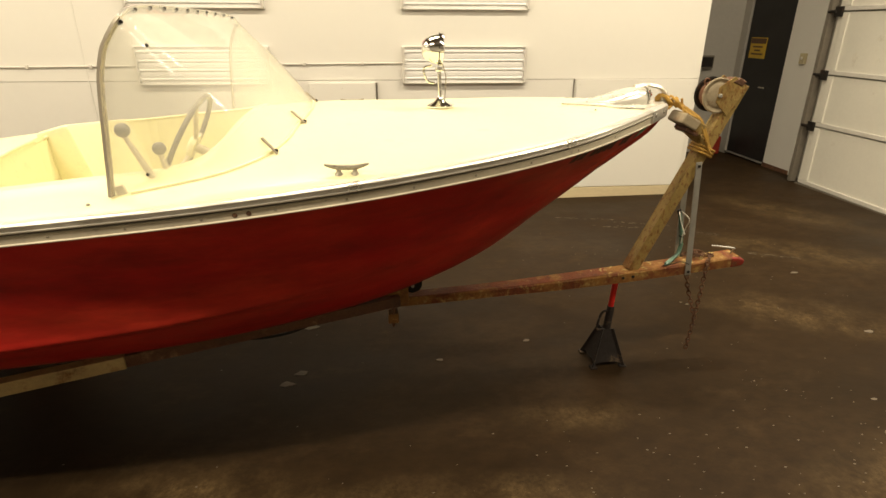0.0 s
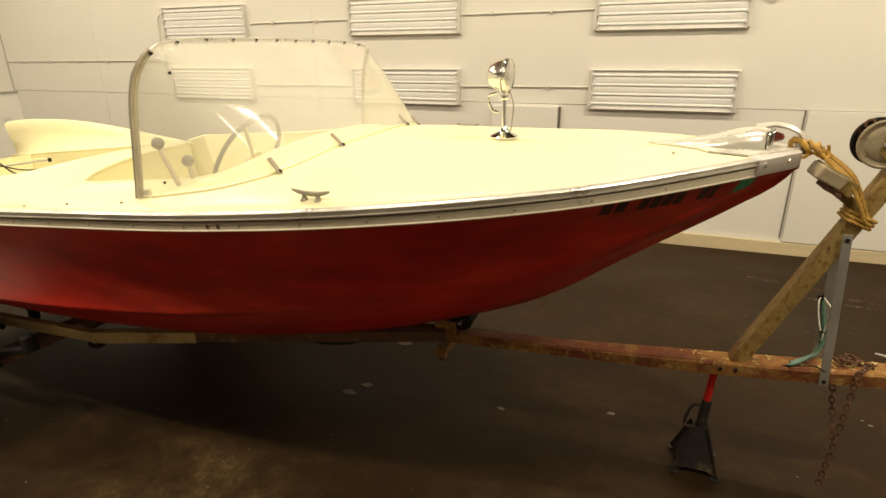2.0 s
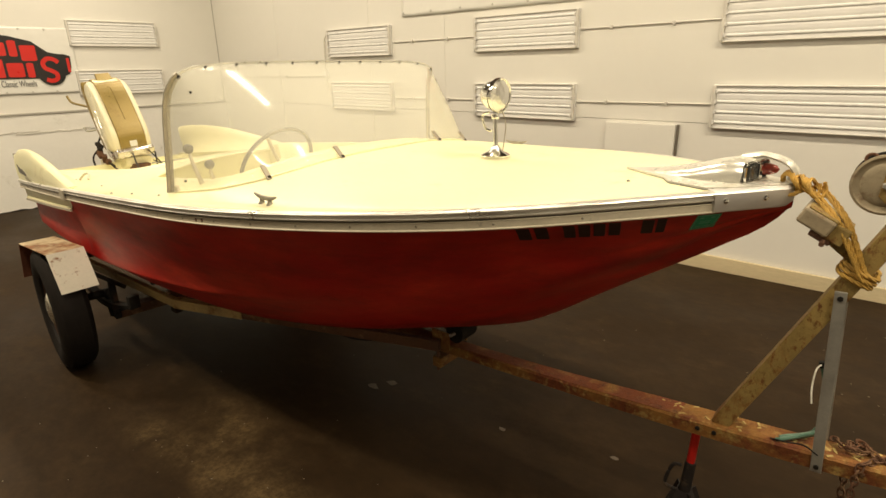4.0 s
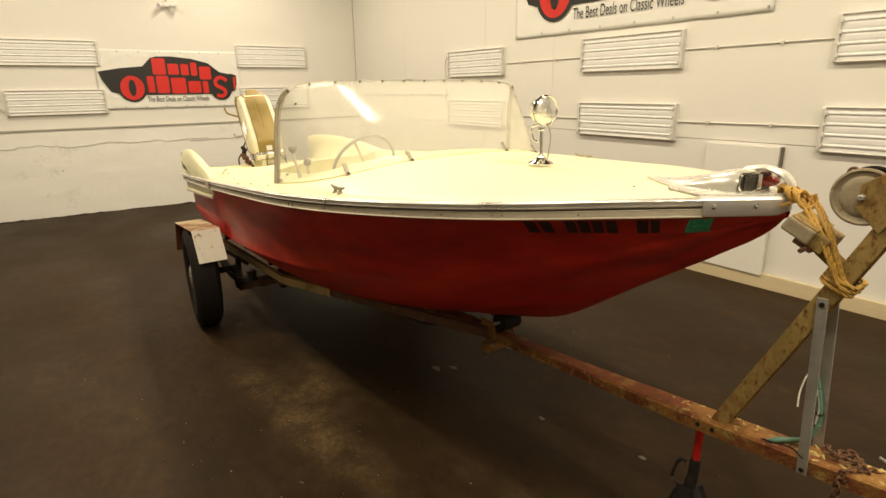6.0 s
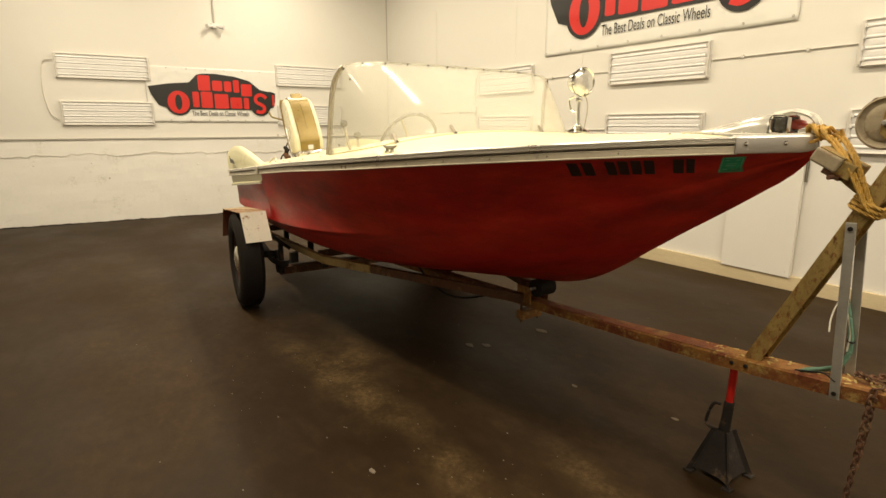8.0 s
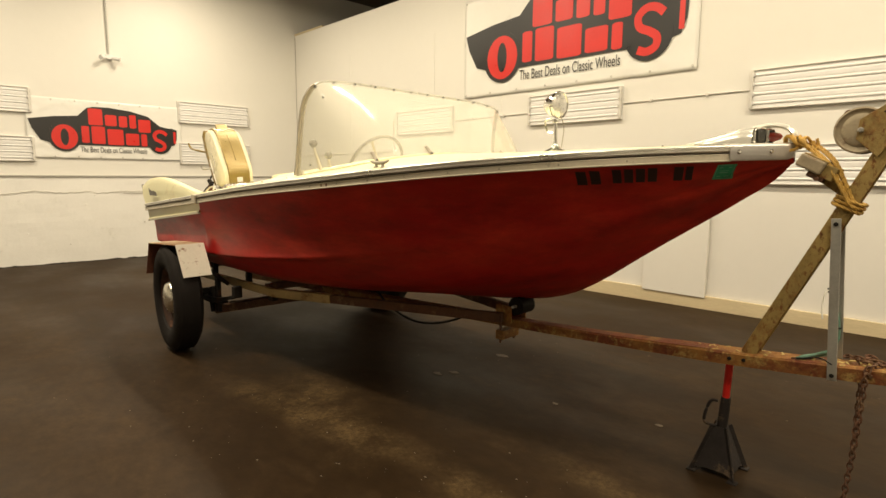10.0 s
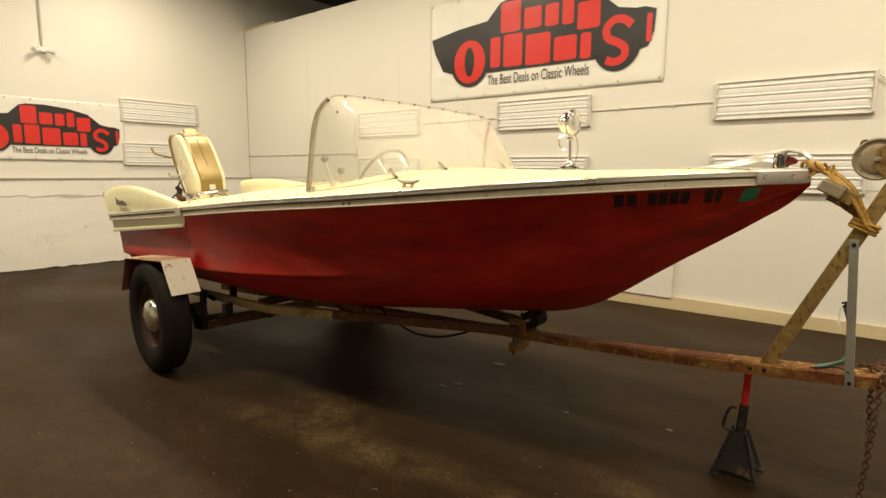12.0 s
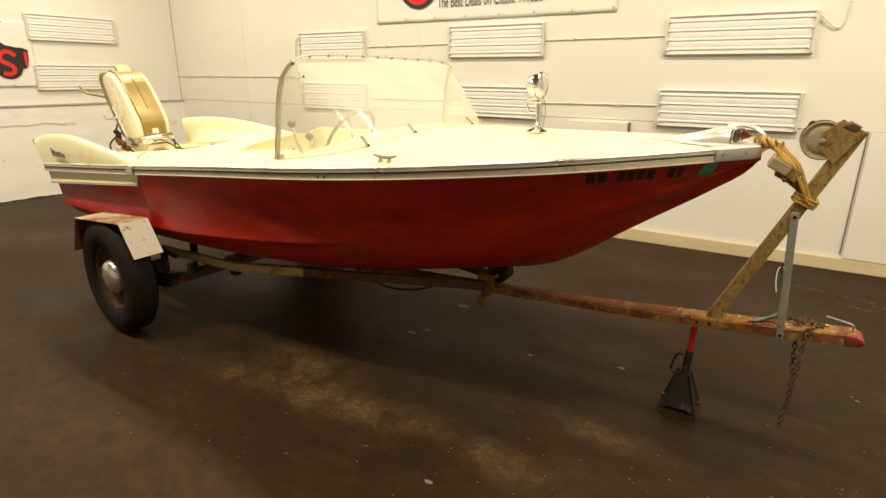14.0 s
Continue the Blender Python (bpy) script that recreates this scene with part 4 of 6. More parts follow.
# tail fins: flush outside, hollowed inside, leaning aft
fin_top = table([-5.0, -4.85, -4.6, -4.38, -4.0, -3.7, -3.45, -3.3], [1.158, 1.195, 1.222, 1.228, 1.203, 1.165, 1.130, 1.114])
for s, tip, lift in ((-1, -5.02, 0.0), (1, -4.89, 0.062)):
    bm = bmesh.new()
    rows = []
    NU = 26
    for i in range(NU + 1):
        u = i / NU
        xb, xt = -3.30 + (-4.785 + 3.30) * u, -3.30 + (tip + 3.30) * u
        zt = max(fin_top(xt), deck_z(max(xb, -4.785), sheer_y(xb)) + 0.012) + lift * u
        zb = sheer_z(xb) + RAIL - 0.004
        yb, yt = sheer_y(xb) + 0.004, sheer_y(xb) - 0.048 * u - 0.01
        h = max(zt - zb, 0.004)
        w = 0.24 * min(1, u * 5) * (1 - 0.85 * max(0.0, (u - 0.72) / 0.28) ** 2) + 0.012
        prof = []
        for v in (0.0, 0.25, 0.5, 0.75, 0.92):
            prof.append((v, yb + (yt - yb) * v + 0.010 * math.sin(math.pi * v) * min(1, u * 3)))
        prof += [(0.99, yt - 0.010), (0.99, yt - 0.034), (0.92, yt - 0.048)]
        for v in (0.7, 0.45, 0.2, 0.06, 0.0):
            prof.append((v, yt - 0.052 - (w * 0.55) * (1 - v) ** 2.6))
        rows.append([bm.verts.new((xb + (xt - xb) * v + (0.012 if v > 0.95 and u > 0.97 else 0), s * y, zb + h * v)) for v, y in prof])
    for a, b in zip(rows, rows[1:]):
        for k in range(len(a) - 1):
            bm.faces.new((a[k], a[k + 1], b[k + 1], b[k]))
    bm.faces.new(rows[-1])
    bm.faces.new(rows[0])
    fin = part("tail_fin", bm, CREAM, boat, "cream swept-up tail fin", smooth=True)
    edge = [Vector((-4.785 + (tip + 4.785) * v - 0.004, s * (sheer_y(-4.785) - 0.048 * v - 0.012), sheer_z(-4.785) + RAIL - 0.004 + (fin_top(tip) + lift - sheer_z(-4.785) - RAIL + 0.004) * v)) for v in np.linspace(0.02, 0.97, 8)]
    part("edge_trim", sweep(edge, [(-0.010, -0.006), (0.010, -0.006), (0.010, 0.006), (-0.010, 0.006)]), WHEEL_GREY, fin, "grey rubber edge trim")
    if s < 0:
        for k, (dx, w, h) in enumerate(((0.0, 0.016, 0.060), (0.010, 0.215, 0.020), (0.020, 0.042, 0.046), (0.075, 0.048, 0.038), (0.135, 0.030, 0.042), (0.178, 0.036, 0.032))):
            part("emblem", turned(box(0, w, -0.004, 0.0, 0, h, 0.001), Matrix.Translation((-4.52 + dx, -sheer_y(-4.48 + dx) - 0.019, 1.074)) @ pose(0, 0, 0, 6, 0, -6)), WHEEL_GREY, fin)

# aluminium rub rails: a rounded upper moulding and a flat lower strip with screws
sheer_xs = [x for x in xs if -4.79 <= x <= -0.15]
for s in (-1, 1):
    up = [Vector((x, s * sheer_y(x), sheer_z(x) + 0.036)) for x in sheer_xs]
    lo = [Vector((x, s * sheer_y(x), sheer_z(x) + 0.010)) for x in sheer_xs]
    rail = part("rub_rail", sweep(up, [(0.004 * -s, -0.012), (0.015 * -s, -0.011), (0.018 * -s, -0.007), (0.012 * -s, -0.004), (0.012 * -s, 0.001), (0.018 * -s, 0.004), (0.019 * -s, 0.009), (0.014 * -s, 0.013), (0.004 * -s, 0.0145), (-0.010 * -s, 0.0145), (-0.016 * -s, 0.012), (-0.02 * -s, -0.010)]), ALU_BRIGHT, boat, "bright aluminium rub rail", smooth=True)
    strip = part("rail_strip", sweep(lo, [(-0.006 * -s, -0.020), (0.006 * -s, -0.022), (0.013 * -s, -0.021), (0.014 * -s, -0.018), (0.009 * -s, -0.015), (0.009 * -s, 0.004), (0.011 * -s, 0.005), (0.010 * -s, 0.007), (-0.004 * -s, 0.007)]), ALU, boat, "dull flat aluminium strip with screws", smooth=False)
    gap = [Vector((x, s * sheer_y(x), sheer_z(x) + 0.0205)) for x in sheer_xs]
    part("rail_joint", sweep(gap, [(-0.004 * -s, -0.0045), (0.005 * -s, -0.0045), (0.005 * -s, 0.0045), (-0.004 * -s, 0.0045)]), JOINT, rail)
    for k in range(22):
        x = -4.65 + 0.2 * k
        if x > -0.22:
            break
        y = sheer_y(x)
        d = (sheer_y(x - 0.05) - sheer_y(x + 0.05)) / 0.1
        n = Vector((d, s * 1.0, 0)).normalized()
        p = Vector((x, s * y, sheer_z(x) + 0.005)) + n * 0.0092
        part("screw", dome(0.0042, 0.002, along(p, p + n), 7), CLEAT_GREY, strip)
    if s < 0:
        for x in (-1.760, -1.722):
            y = sheer_y(x)
            part("rust_hole", dome(0.0075, 0.002, along((x, -y - 0.0092, sheer_z(x) + 0.005), (x, -y - 1, sheer_z(x) + 0.005)), 9), RUST_DARK, strip, "rusty bolt hole")
    # the splice over the step
    x = STEP - 0.03
    part("rail_splice", turned(box(-0.035, 0.035, -0.004, 0.004, -0.022, 0.036, 0.002), Matrix.Translation((x, s * (sheer_y(x) + 0.020), sheer_z(x) + 0.012)) @ pose(0, 0, 0, 0, 4, 3 * s)), ALU, rail)

# registration marks along the starboard bow: plain dark bars
skin = BVHTree.FromPolygons([v.co.copy() for v in hull.data.vertices], [tuple(f.vertices) for f in hull.data.polygons])


def skin_half(x, z):
    """Half-breadth of the built hull skin on the starboard side."""
    place = skin.ray_cast(Vector((x, -2.0, z)), Vector((0, 1, 0)))[0]
    return hull_half(x, z) if place is None else -place.y


def on_hull(x0, x1, z0, z1, lean, off, nx=3, nz=3, base=None, rise=0.0):
    """A thin raised patch that lies on the starboard topsides."""
    bm = bmesh.new()
    vs = []
    for i in range(nx + 1):
        col = []
        for j in range(nz + 1):
            a, b = x0 + (x1 - x0) * i / nx, z0 + (z1 - z0) * j / nz
            z = b + rise * (a - (x0 if base is None else base[0]))
            x = a + lean * (b - (z0 if base is None else base[1]))
            col.append([bm.verts.new((x, -(skin_half(x, z) + o), z)) for o in (off, -0.004)])
        vs.append(col)
    for i in range(nx):
        for j in range(nz):
            for o in (0, 1):
                bm.faces.new((vs[i][j][o], vs[i + 1][j][o], vs[i + 1][j + 1][o], vs[i][j + 1][o]))
    for i in range(nx):
        for j in (0, nz):
            bm.faces.new((vs[i][j][0], vs[i + 1][j][0], vs[i + 1][j][1], vs[i][j][1]))
    for j in range(nz):
        for i in (0, nx):
            bm.faces.new((vs[i][j][0], vs[i][j + 1][0], vs[i][j + 1][1], vs[i][j][1]))
    return bm


for x0, w in ((-0.630, 0.030), (-0.588, 0.030), (-0.520, 0.026), (-0.485, 0.026), (-0.450, 0.026), (-0.415, 0.026), (-0.340, 0.026), (-0.307, 0.020)):
    zb = sheer_z(x0) - 0.074
    part("registration_bar", on_hull(x0, x0 + w, zb, zb + 0.052, 0.34, 0.002, 5, 6), INK, boat)
LOW = (-0.231, 1.2325)
decal = part("decal", on_hull(LOW[0], LOW[0] + 0.053, LOW[1], LOW[1] + 0.056, 0.50, 0.002, 12, 12, LOW, 0.085), GREEN, boat, "green validation sticker with pale print")
for a0, a1, b0, b1 in ((0.003, 0.050, 0.0025, 0.0045), (0.003, 0.050, 0.0515, 0.0535), (0.0025, 0.0045, 0.004, 0.052), (0.0485, 0.0505, 0.004, 0.052), (0.010, 0.020, 0.010, 0.013), (0.030, 0.042, 0.010, 0.013),
                       (0.014, 0.038, 0.024, 0.027), (0.014, 0.038, 0.031, 0.033), (0.010, 0.018, 0.043, 0.046), (0.034, 0.043, 0.043, 0.046)):
    part("decal_print", on_hull(LOW[0] + a0, LOW[0] + a1, LOW[1] + b0, LOW[1] + b1, 0.50, 0.003, 4, 4, LOW, 0.085), GREEN_PALE, decal)

# bow: wrapped plate, casting with lights, lifting handle
for s in (-1, 1):
    line = [Vector((x, s * (sheer_y(x) + 0.004), sheer_z(x) + 0.022)) for x in (-0.174, -0.16, -0.13, -0.10, -0.06, -0.035, -0.022)] + [Vector((-0.012, s * 0.004, sheer_z(0) + 0.026))]
    plate = part("bow_plate", sweep(line, [(0.0, -0.031), (0.012 * -s, -0.031), (0.016 * -s, -0.026), (0.016 * -s, 0.022), (0.008 * -s, 0.029), (-0.03 * -s, 0.031), (-0.03 * -s, -0.031)], scale=lambda u_: 1.0 - 0.5 * max(0.0, u_ - 0.75)), PLATE, boat, "polished aluminium plate round the bow", smooth=True)
    for x in (-0.151, -0.067):
        d = (sheer_y(x - 0.02) - sheer_y(x + 0.02)) / 0.04
        n = Vector((d, s * 1.0, 0)).normalized()
        p = Vector((x, s * (sheer_y(x) + 0.004), sheer_z(x) + 0.024)) + n * 0.0155
        part("bolt", dome(0.009, 0.006, along(p, p + n), 10), CHROME, plate)

# the casting on the stem head
bm = bmesh.new()
rows = []
for x, w, h in ((-0.46, 0.008, 0.006), (-0.40, 0.05, 0.016), (-0.33, 0.085, 0.028), (-0.26, 0.10, 0.044), (-0.21, 0.10, 0.060), (-0.165, 0.098, 0.070), (-0.125, 0.092, 0.072), (-0.105, 0.085, 0.066)):
    z = deck_z(x, 0) - 0.004
    slant = 0.026 * max(0.0, min(1.0, (x + 0.30) / 0.195))
    rows.append([bm.verts.new((x + slant * min(0.0, a), w * a, z + h * b)) for a, b in ((-1, 0), (-0.98, 0.35), (-0.85, 0.72), (-0.55, 0.95), (0, 1.03), (0.55, 0.95), (0.85, 0.72), (0.98, 0.35), (1, 0))])
for a, b in zip(rows, rows[1:]):
    for k in range(8):
        bm.faces.new((a[k], a[k + 1], b[k + 1], b[k]))
bm.faces.new(rows[-1])
bm.faces.new(rows[0])
casting = part("bow_casting", bm, CAST_WHITE, boat, "weathered pale cast bow fitting with lights and handle", smooth=True)
flange = [(-0.50, 0.0), (-0.40, 0.075), (-0.34, 0.115), (-0.31, 0.165), (-0.20, 0.19), (-0.10, 0.115), (-0.04, 0.055), (0.012, 0.0)]
bm = bmesh.new()
top = [bm.verts.new((x, y, deck_z(x, y) + 0.007)) for x, y in flange + [(x, -y) for x, y in flange[-2:0:-1]]]
low = [bm.verts.new((v.co.x, v.co.y * 1.01, v.co.z - 0.012)) for v in top]
bm.faces.new(top)
for k in range(len(top)):
    bm.faces.new((top[k], top[(k + 1) % len(top)], low[(k + 1) % len(top)], low[k]))
part("flange", bm, CAST_WHITE, casting)
bm = bmesh.new()
top = [bm.verts.new((x * 1.012 + 0.004, y * 1.03, deck_z(x, y) + 0.0015)) for x, y in flange + [(x, -y) for x, y in flange[-2:0:-1]]]
bm.faces.new(top)
bmesh.ops.solidify(bm, geom=bm.faces[:], thickness=0.004)
part("flange_gasket", bm, JOINT, casting, "dark gap round the fitting")
zc = deck_z(-0.11, 0)
part("handle", sweep(smooth_path([(-0.15, 0.02, zc + 0.066), (-0.10, 0.02, zc + 0.075), (-0.068, 0.012, zc + 0.073), (-0.032, 0.004, zc + 0.062), (-0.008, 0, zc + 0.040), (-0.003, 0, zc + 0.014), (-0.008, 0, zc - 0.012)], 6),
                     [(0.020, 0.0), (0.014, 0.009), (0.0, 0.011), (-0.014, 0.009), (-0.020, 0.0), (-0.012, -0.007), (0.012, -0.007)], up=(0.3, 0, 1)), CAST_WHITE, casting, smooth=True)
across = Matrix(((0.28, 0.960, 0, -0.103), (0.960, -0.28, 0, 0), (0, 0, 1, zc), (0, 0, 0, 1)))
opening = round_bar(-0.080, 0.052, 0.004, 0.062, 0.014)
recess = part("light_recess", turned(prism(opening, -0.004, 0.004), across), DARK_LENS, casting, "dark recess of the bow light", smooth=False)
part("recess_rim", tube([across @ Vector((a, 0.004, b)) for a, b in opening + opening[:1]], 0.0042, 6, 2), CHROME, recess, "chrome rim")
part("green_side_lens", turned(prism(round_bar(-0.068, -0.020, 0.012, 0.054, 0.010), 0.004, 0.011, 0.002), across), DARK_LENS, casting, "dark unlit side lens")
part("lens_divider", turned(prism(round_bar(-0.014, 0.004, 0.008, 0.058, 0.004), 0.003, 0.013, 0.002), across), CHROME, casting)
part("red_side_lens", dome(0.020, 0.050, along((-0.100, 0.030, zc + 0.033), (0.0, 0.040, zc + 0.033)), 14), RED_LENS, casting, "dull red side lens", smooth=True)


# cleats
def cleat(x, y, turn):
    z = deck_z(x, y) - 0.004
    m = Matrix.Translation((x, y, z)) @ pose(0, 0, 0, 0, 0, turn)
    line = smooth_path([(-0.066, 0, 0.033), (-0.040, 0, 0.026), (-0.018, 0, 0.023), (0.018, 0, 0.023), (0.040, 0, 0.026), (0.066, 0, 0.033)], 5)
    c = part("cleat", turned(sweep(line, disc(0.0085, 8), scale=lambda q: 0.28 + 0.72 * math.sin(math.pi * q) ** 0.6), m), CLEAT_GREY, boat, "dull pitted mooring cleat", smooth=True)
    for dx in (-0.024, 0.024):
        part("foot", lathe([(0.014, 0.0), (0.012, 0.004), (0.007, 0.010), (0.007, 0.022)], 10, m @ Matrix.Translation((dx, 0, 0))), CLEAT_GREY, c, smooth=True)
    return c


cleat(-1.445, -0.822, -1)
cleat(-1.445, 0.822, 1)

# spotlight on the foredeck
zs = deck_z(-1.05, 0) + 0.004
spot = part("spotlight", lathe([(0.060, 0.0), (0.060, 0.006), (0.050, 0.013), (0.028, 0.022), (0.016, 0.036), (0.012, 0.045)], 24, Matrix.Translation((-1.05, 0.012, zs))), CHROME, boat, "chrome spotlight on a stem", smooth=True)
part("stem", rod((-1.05, 0.012, zs + 0.04), (-1.055, 0.015, zs + 0.165), 0.009), CHROME, spot, smooth=True)
part("swivel", lathe([(0.016, 0), (0.018, 0.008), (0.016, 0.018)], 12, Matrix.Translation((-1.055, 0.015, zs + 0.15))), CHROME, spot, smooth=True)
aim = along((-1.060, 0.030, zs + 0.240), (-0.20, -0.035, zs + 0.205))
part("housing", lathe([(0.004, -0.070), (0.022, -0.067), (0.042, -0.052), (0.056, -0.025), (0.062, 0.005), (0.066, 0.008), (0.066, 0.018), (0.060, 0.022)], 28, aim), CHROME, spot, smooth=True)
part("lens", lathe([(0.060, 0.021), (0.048, 0.026), (0.032, 0.030), (0.015, 0.032), (0.001, 0.0325)], 32, aim), MIRROR, spot, "bright mottled lens over a mirror bowl", smooth=True)
part("rim_ring", torus(0.064, 0.0045, aim @ Matrix.Translation((0, 0, 0.020)), 32, 8), CHROME, spot, smooth=True)
part("rim_joint", torus(0.0655, 0.0022, aim @ Matrix.Translation((0, 0, 0.006)), 32, 6), GREASE, spot)
part("rim_clip", turned(box(-0.007, 0.007, -0.070, -0.062, 0.002, 0.024, 0.002), aim), CHROME, spot)
part("handle", tube([(-1.085, 0.02, zs + 0.175), (-1.12, 0.02, zs + 0.160), (-1.105, 0.02, zs + 0.11), (-1.075, 0.015, zs + 0.10)], 0.005), CHROME, spot)
part("cable", tube([(-1.04, 0.035, zs + 0.19), (-1.022, 0.04, zs + 0.13), (-1.025, 0.035, zs + 0.06), (-1.03, 0.03, zs + 0.012)], 0.0025, 6), FRAME_GREY, spot)

# curved windshield
base_x = table([0, 0.4, 0.7, 0.82, 0.91, 1.0], [-1.605, -1.628, -1.675, -1.735, -1.86, -2.105])
base_y = table([0, 0.4, 0.7, 0.82, 0.91, 1.0], [0.0, 0.33, 0.60, 0.70, 0.78, 0.838])
TOPS = [0, 0.4, 0.7, 0.80, 0.88, 0.94, 0.975, 1.0]
top_x = table(TOPS, [-2.035, -2.03, -2.02, -2.015, -2.02, -2.05, -2.078, -2.10])
top_y = table(TOPS, [0.0, 0.36, 0.64, 0.725, 0.772, 0.800, 0.815, 0.832])
top_zz = table(TOPS, [1.756, 1.754, 1.744, 1.732, 1.706, 1.650, 1.55, 1.30])


def ws(s, v):
    a, sg = abs(s), (1 if s >= 0 else -1)
    bx, by = base_x(a), base_y(a)
    bz = deck_z(bx, by) + 0.004
    tx, ty, tz = top_x(a), top_y(a), top_zz(a)
    bulge = 0.035 * math.sin(math.pi * v) * (1 - a ** 4)
    return Vector((bx + (tx - bx) * v + bulge, sg * (by + (ty - by) * v), bz + (tz - bz) * v))


bm = bmesh.new()
SS = list(np.linspace(-1, 1, 65))
vs = [[bm.verts.new(ws(s, v)) for v in np.linspace(0, 1, 13)] for s in SS]
for a, b in zip(vs, vs[1:]):
    for k in range(12):
        bm.faces.new((a[k], a[k + 1], b[k + 1], b[k]))
shield = pane = part("windshield", bm, ACRYLIC, boat, "clear curved acrylic windshield, hazy and scratched", smooth=True)
pane.visible_shadow = False
sol = pane.modifiers.new("thickness", "SOLIDIFY")
sol.thickness = 0.004
for s in (-1, 1):
    line = smooth_path([ws(s, 0.0), ws(s, 0.5), ws(s, 1.0), ws(s * 0.99, 1.0), ws(s * 0.975, 1.0), ws(s * 0.955, 1), ws(s * 0.935, 1), ws(s * 0.90, 1), ws(s * 0.87, 1)], 4)
    part("side_frame", sweep(line, [(-0.004, -0.0145), (0.004, -0.0145), (0.004, 0.0145), (-0.004, 0.0145)], up=(0, 1, 0)), FRAME_GREY, shield, "flat aluminium side frame", smooth=False)
    part("foot_bracket", turned(box(-0.014, 0.014, -0.007, 0.007, 0, 0.030, 0.004), Matrix.Translation(ws(s, 0) + Vector((0.026, -0.018 * s, -0.002))) @ pose(0, 0, 0, 0, -18, 0)), ALU, shield, "small pale foot bracket")
line = [ws(s, 1.0) for s in np.linspace(-0.875, 0.875, 41)]
part("top_trim", sweep(line, [(-0.005, -0.005), (0.005, -0.005), (0.005, 0.005), (-0.005, 0.005)]), ALU_BRIGHT, shield)
for k in range(12):
    p = ws(-0.875 + 1.75 * k / 11, 0.985)
    part("snap", lathe([(0.0055, -0.007), (0.0055, 0.004), (0.0035, 0.007), (0.001, 0.008)], 8, along(p, p + Vector((0.8, 0, 0.5)))), GREASE, shield)
for s, v in ((-0.86, 0.83), (0.86, 0.83), (-0.965, 0.12)):
    p = ws(s, v)
    part("snap", dome(0.0055, 0.004, along(p + Vector((0.004, 0, 0)), p + Vector((1, -0.6 if s < 0 else 0.6, 0.4))), 8), GREASE, shield)
line = [ws(s, 0.0) + Vector((0.006, 0, 0.002)) for s in np.linspace(-0.985, 0.985, 61)]
part("base_gasket", sweep(line, [(-0.005, -0.006), (0.004, -0.006), (0.003, 0.001), (-0.003, 0.003)]), CREAM, shield)
for s in (-0.745, -0.385, 0.41, 0.745):
    p = ws(s, 0.01)
    d = (ws(s, 0.2) - p).normalized()
    n = Vector((1.0, 0.9 * (1 if s > 0 else -1) * abs(s) ** 3, 0)).normalized()
    clip = part("clip", bar(p + n * 0.030 - Vector((0, 0, 0.010)), p + n * 0.008 + d * 0.050, 0.006, 0.022, 0.002), FRAME_GREY, shield, "small tarnished clip")
    part("clip_screw", dome(0.008, 0.006, along(p + n * 0.024, p + n * 0.024 + Vector((0.5, 0, 1))), 7), GREASE, clip)

# steering wheel, dash, levers
wm = Matrix.Translation((-2.02, -0.36, 1.30)) @ pose(0, 0, 0, 0, -62, 0)
wheel = part("steering_wheel", torus(0.188, 0.009, wm, 40, 10), WHEEL_GREY, boat, "grey steering wheel", smooth=True)
for k in range(3):
    a = radians(90 + 120 * k)
    part("spoke", rod(wm @ Vector((0, 0, -0.03)), wm @ Vector((0.18 * math.cos(a), 0.18 * math.sin(a), 0)), 0.008), ALU, wheel)
part("hub", dome(0.045, 0.03, wm @ Matrix.Translation((0, 0, -0.03)), 16), CREAM, wheel)
part("column", rod(wm @ Vector((0, 0, -0.03)), wm @ Vector((0, 0, -0.30)), 0.016), ALU, wheel)
ctrl = part("control_box", box(-2.10, -1.86, -0.74, -0.655, 1.16, 1.262, 0.012), BEIGE, boat, "grey remote control box")
for (x0, z0), (x1, y1, z1), r in (((-2.015, 1.262), (-2.076, -0.748, 1.414), 0.021), ((-1.985, 1.255), (-2.0, -0.706, 1.350), 0.020)):
    lev = part("lever", rod((x0, y1 + 0.01, z0 - 0.01), ((x0 + 2 * x1) / 3, y1, (z0 + 2 * z1) / 3 - 0.006), 0.011 if r > 0.0205 else 0.013, 0.008), ALU, ctrl)
    part("shank", rod(((x0 + 2 * x1) / 3 + 0.001, y1, (z0 + 2 * z1) / 3 - 0.012), (x1, y1, z1 - 0.01), 0.008, 0.006), ALU, lev)
    bmk = bmesh.new()
    bmesh.ops.create_icosphere(bmk, subdivisions=3, radius=r)
    part("knob", turned(bmk, Matrix.Translation((x1, y1, z1))), WHEEL_GREY, ctrl, "grey ball knob", smooth=True)

# deck hardware, scuffs and fasteners behind the windshield
for x, y in ((-2.16, -0.865), (-2.41, -0.872), (-2.62, -0.880), (-2.95, -0.80), (-3.5, -0.76), (-3.62, -0.70), (-0.42, -0.20)):
    z = deck_z(x, y)
    part("deck_snap", dome(0.0055, 0.005, Matrix.Translation((x, y, z + 0.001)), 8), CLEAT_GREY, boat)
ch = part("bow_chock", tube([(-3.42, -0.70, deck_z(-3.42, -0.70) + 0.005), (-3.46, -0.68, deck_z(-3.46, -0.68) + 0.03), (-3.50, -0.69, deck_z(-3.5, -0.69) + 0.03), (-3.53, -0.71, deck_z(-3.53, -0.71) + 0.005)], 0.006), ALU, boat, "corroded stern chock")
